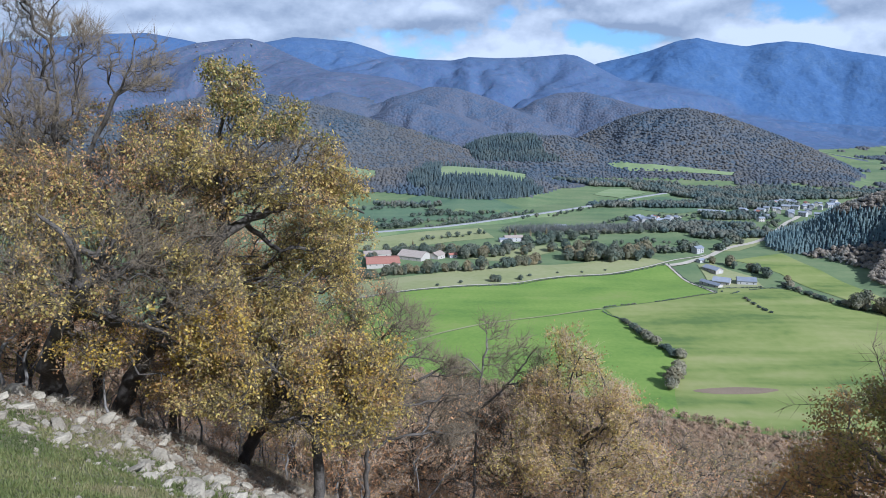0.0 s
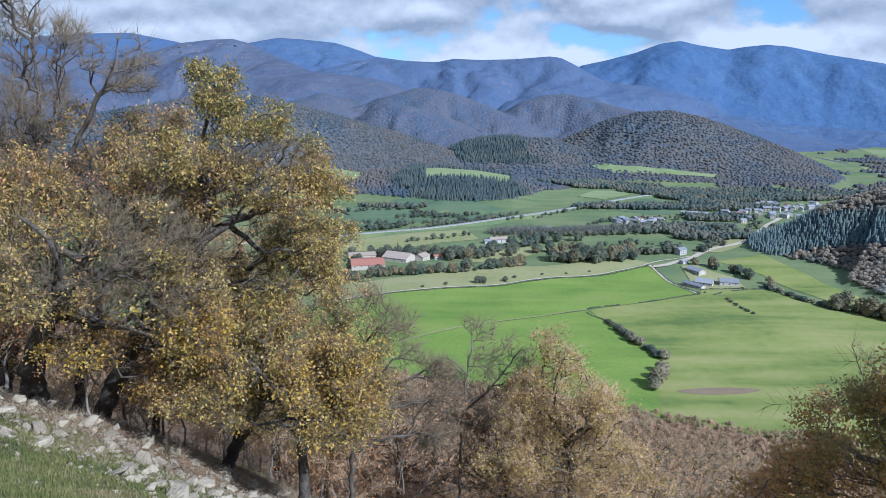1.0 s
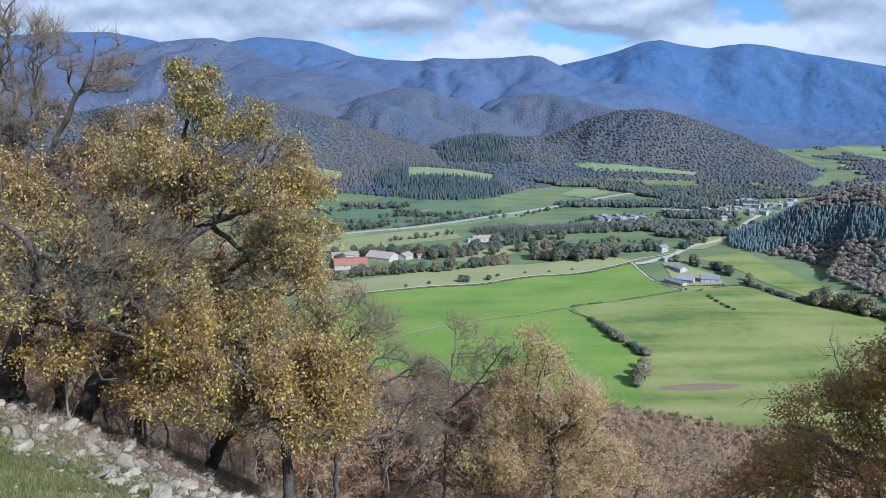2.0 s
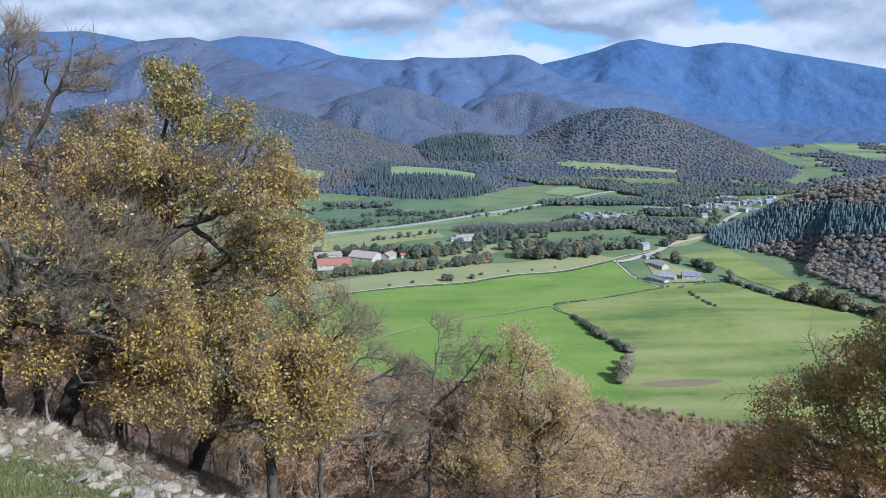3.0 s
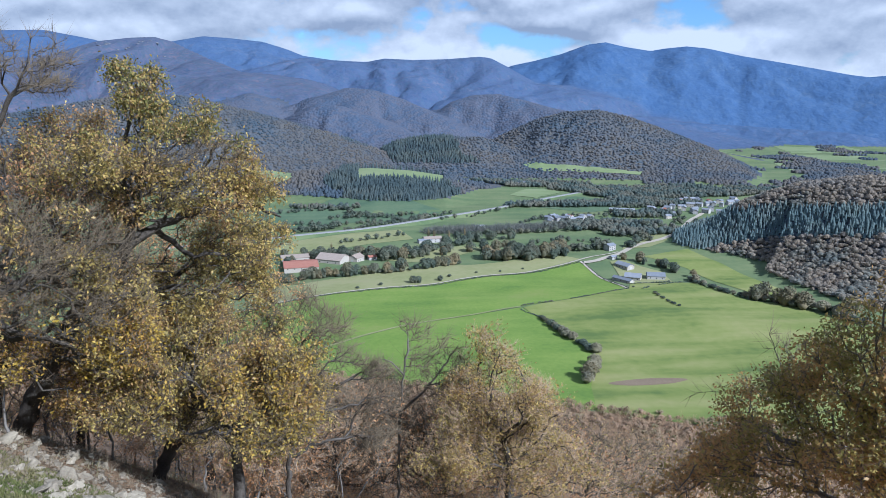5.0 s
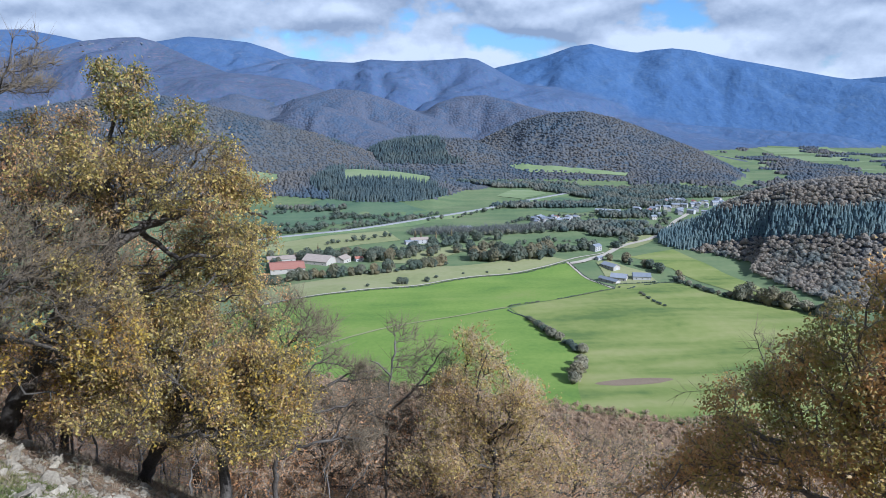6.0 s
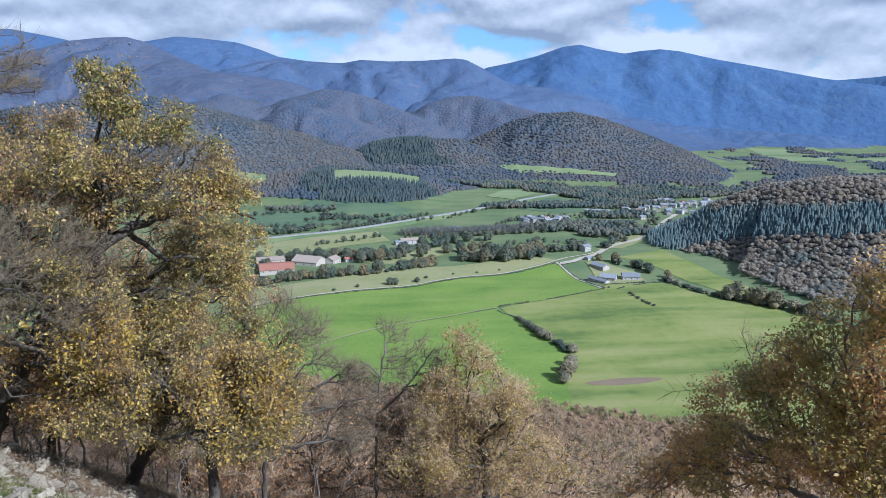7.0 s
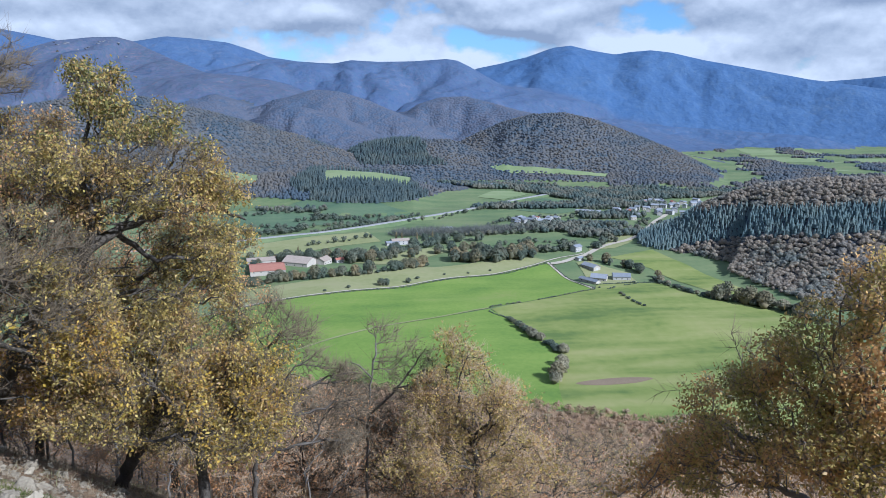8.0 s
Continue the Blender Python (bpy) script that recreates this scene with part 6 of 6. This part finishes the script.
SHRUBS = [shrub(51, 3.2, 2.6, "leaf_brown", 10), shrub(52, 4.2, 2.8, "leaf_brown", 14), shrub(53, 2.4, 2.4, "leaf_brown", 18), shrub(54, 3.6, 3.0, "leaf_olive", 8)]


def saplings():
    """Taller leafless trees among the undergrowth."""
    protos = [shrub(55, 8.0, 4.4, "leaf_brown", 5, 420, "bare_tree", "slender leafless tree on the wooded slope", .08, 5), shrub(56, 6.6, 4.4, "leaf_olive", 8, 420, "bare_tree", "thin half-bare tree on the wooded slope", .07, 5),
              shrub(57, 7.4, 4.8, "leaf_brown", 11, 420, "bare_tree", "slope tree with dry rust-brown leaves", .08, 5)]
    rng = random.Random(21)
    used = set()
    az = -17.0
    while az < 33:
        for lo, hi in ((22, 27), (27, 33), (33, 39), (39, 46), (46, 54), (54, 64)):
            if az > 5 and lo < 25 or rng.random() < .10:
                continue
            a, d = radians(az + rng.uniform(-1.4, 1.4)), rng.uniform(lo, hi)
            x, y = d * math.sin(a), d * math.cos(a)
            p = protos[rng.randrange(3)]
            s = rng.uniform(.65, 1.0)
            m = pose(x, y, ground_z(x, y) - .05, 0, 0, rng.uniform(0, 360))
            if p.name in used:
                c = copy_thing(p, m)
            else:
                used.add(p.name)
                p.matrix_basis = m
                c = p
            c.scale = (s, s, s)
        az += rng.uniform(2.8, 4.2)


saplings()


def plant_shrubs():
    rng = random.Random(5)
    first = set()
    r = 17.5
    while r < 35:
        step = 1.9 + r * .018
        az = -36 + rng.uniform(0, 4)
        while az < 40:
            a, d = radians(az), r + rng.uniform(-1, 1)
            x, y = d * math.sin(a), d * math.cos(a)
            p = SHRUBS[rng.randrange(4)]
            s = rng.uniform(.7, 1.15)
            m = pose(x, y, ground_z(x, y) - .05, 0, 0, rng.uniform(0, 360))
            if p.name in first:
                c = copy_thing(p, m)
            else:
                first.add(p.name)
                p.matrix_basis = m
                c = p
            c.scale = (s, s, s)
            az += math.degrees(step / r) * rng.uniform(.8, 1.25)
        r += step * .9


plant_shrubs()


# ---------------------------------------------------------------- stones and turf of the near slope
def stone_mesh(seed):
    """A broken block of limestone: flat faces, chipped edges."""
    rng = np.random.RandomState(seed)
    bm = bmesh.new()
    for d in rng.normal(size=(13, 3)):
        d = d / np.abs(d).max() * .5 * rng.uniform(.72, 1.0)
        bm.verts.new(d * np.array([1.0, .85, .72]))
    made = bmesh.ops.convex_hull(bm, input=bm.verts[:])
    bmesh.ops.delete(bm, geom=list({v for v in made["geom_interior"] if isinstance(v, bmesh.types.BMVert)}), context="VERTS")
    bmesh.ops.dissolve_limit(bm, angle_limit=radians(14), verts=bm.verts[:], edges=bm.edges[:])
    bmesh.ops.bevel(bm, geom=bm.edges[:], offset=.028, segments=1, affect="EDGES")
    bmesh.ops.triangulate(bm, faces=bm.faces[:])
    for v in bm.verts:
        v.co += Vector(rng.normal(size=3) * .006)
    me = bpy.data.meshes.new("stone")
    bm.to_mesh(me)
    bm.free()
    me.materials.append(M["stone"])
    return me


def lay_stones():
    meshes = [stone_mesh(s) for s in range(60, 72)]
    rng = random.Random(9)
    placed = []
    for _ in range(230):
        # a loose band of stones along the brow
        u = rng.random()
        az = radians(-37 + 25 * u)
        r = (16.8 - 6.0 * u) + rng.uniform(-2.2, 1.6)
        big = rng.random()
        s = .10 + .40 * big ** 3
        x, y = r * math.sin(az), r * math.cos(az)
        placed.append((x, y, s))
    for _ in range(110):
        # more of them down the far side of the brow
        u = rng.random()
        az, r = radians(-38 + 27 * u), 18.6 - 6.0 * u + rng.uniform(-.8, 2.2)
        placed.append((r * math.sin(az), r * math.cos(az), .10 + .34 * rng.random() ** 3))
    for _ in range(45):
        az, r = radians(rng.uniform(-38, -20)), rng.uniform(9, 15)
        placed.append((r * math.sin(az), r * math.cos(az), rng.uniform(.06, .16)))
    for x, y, s in placed:
        ob = new("stone", meshes[rng.randrange(12)])
        sx, sy, sz = s * rng.uniform(.8, 1.5), s * rng.uniform(.8, 1.3), s * rng.uniform(.6, 1.0)
        ob.matrix_basis = pose(x, y, ground_z(x, y) + sz * .10, rng.uniform(-20, 20), rng.uniform(-20, 20), rng.uniform(0, 360)) @ Matrix.Diagonal((sx, sy, sz, 1))
        tagged(ob, "pale weathered limestone lying on the grassy slope", "stone", "stones along the brow")


lay_stones()


def rubble():
    rng = np.random.RandomState(19)
    n = 1700
    u = rng.rand(n)
    az, r = np.radians(-38 + 27 * u), 17.3 - 6.0 * u + rng.normal(size=n) * 1.6
    x, y = r * np.sin(az), r * np.cos(az)
    z = land(x, y)[0]
    s = rng.uniform(.03, .11, n)
    j = rng.uniform(.55, 1.15, (n, len(ICO_V), 1))
    V = np.stack([x, y, z], -1)[:, None] + ICO_V[None] * j * (s[:, None] * rng.uniform(.45, .8, (n, 3)))[:, None]
    F = np.arange(n)[:, None, None] * len(ICO_V) + ICO_F[None]
    tagged(mesh_object("rubble", V.reshape(-1, 3), F.reshape(-1, 3), M["rubble"]), "small limestone rubble scattered along the brow", "rubble", kind="stuff")


rubble()


def grass():
    rng = np.random.RandomState(15)
    n = 90000
    az, r = np.radians(rng.uniform(-38, -8, n)), rng.uniform(6, 20, n)
    x, y = r * np.sin(az), r * np.cos(az)
    ok = (r < 17.0 - .22 * (np.degrees(az) + 37)) & (fbm(x, y, 1.6, 2) > -.9)
    x, y = x[ok], y[ok]
    z = land(x, y)[0]
    n = len(x)
    o = np.stack([x, y, z - .01], -1)
    a = rng.uniform(0, 6.28, n)
    d = np.stack([np.cos(a), np.sin(a), np.zeros(n)], -1)
    h = rng.uniform(.03, .09, n)[:, None]
    lean = rng.normal(size=(n, 3)) * .03
    lean[:, 2] = 0
    V = np.stack([o - d * .012, o + d * .012, o + lean + np.array([0, 0, 1]) * h], 1).reshape(-1, 3)
    tagged(mesh_object("grass", V, np.arange(len(V)).reshape(-1, 3), M["grass_blade"]), "short green turf on the stony slope", "grass", kind="stuff")


M["grass_blade"] = leaf_material("grass_blade", [(.07, .09, .028), (.115, .14, .04), (.18, .18, .07), (.25, .215, .115)], .3, .7, .7)
grass()


def dry_grass():
    """Dead grass, bramble and fallen sticks between the stones and the trunks."""
    rng = np.random.RandomState(16)
    n = 30000
    az, r = np.radians(rng.uniform(-40, 2, n)), rng.uniform(9, 25, n)
    x, y = r * np.sin(az), r * np.cos(az)
    ok = (r > 15.6 - .24 * (np.degrees(az) + 37)) & (fbm(x, y, 1.3, 3) > -.30)
    x, y, r = x[ok], y[ok], r[ok]
    n = len(x)
    o = np.stack([x, y, land(x, y)[0] - .02], -1)
    a = rng.uniform(0, 6.28, n)
    d = np.stack([np.cos(a), np.sin(a), np.zeros(n)], -1)
    h = rng.uniform(.04, .2, n)[:, None] * (.5 + .8 * vnoise(x / 1.1, y / 1.1))[:, None]
    lean = rng.normal(size=(n, 3)) * .16
    lean[:, 2] = 0
    V = np.stack([o - d * .010, o + d * .010, o + lean + np.array([0, 0, 1]) * h], 1).reshape(-1, 3)
    tagged(mesh_object("dry_grass", V, np.arange(len(V)).reshape(-1, 3), M["dry_blade"]), "dead straw-coloured grass and sticks along the brow", "grass", kind="stuff")


M["dry_blade"] = leaf_material("dry_blade", [(.17, .14, .10), (.24, .195, .14), (.31, .26, .18), (.20, .20, .10)], .35, .8, .8)
dry_grass()
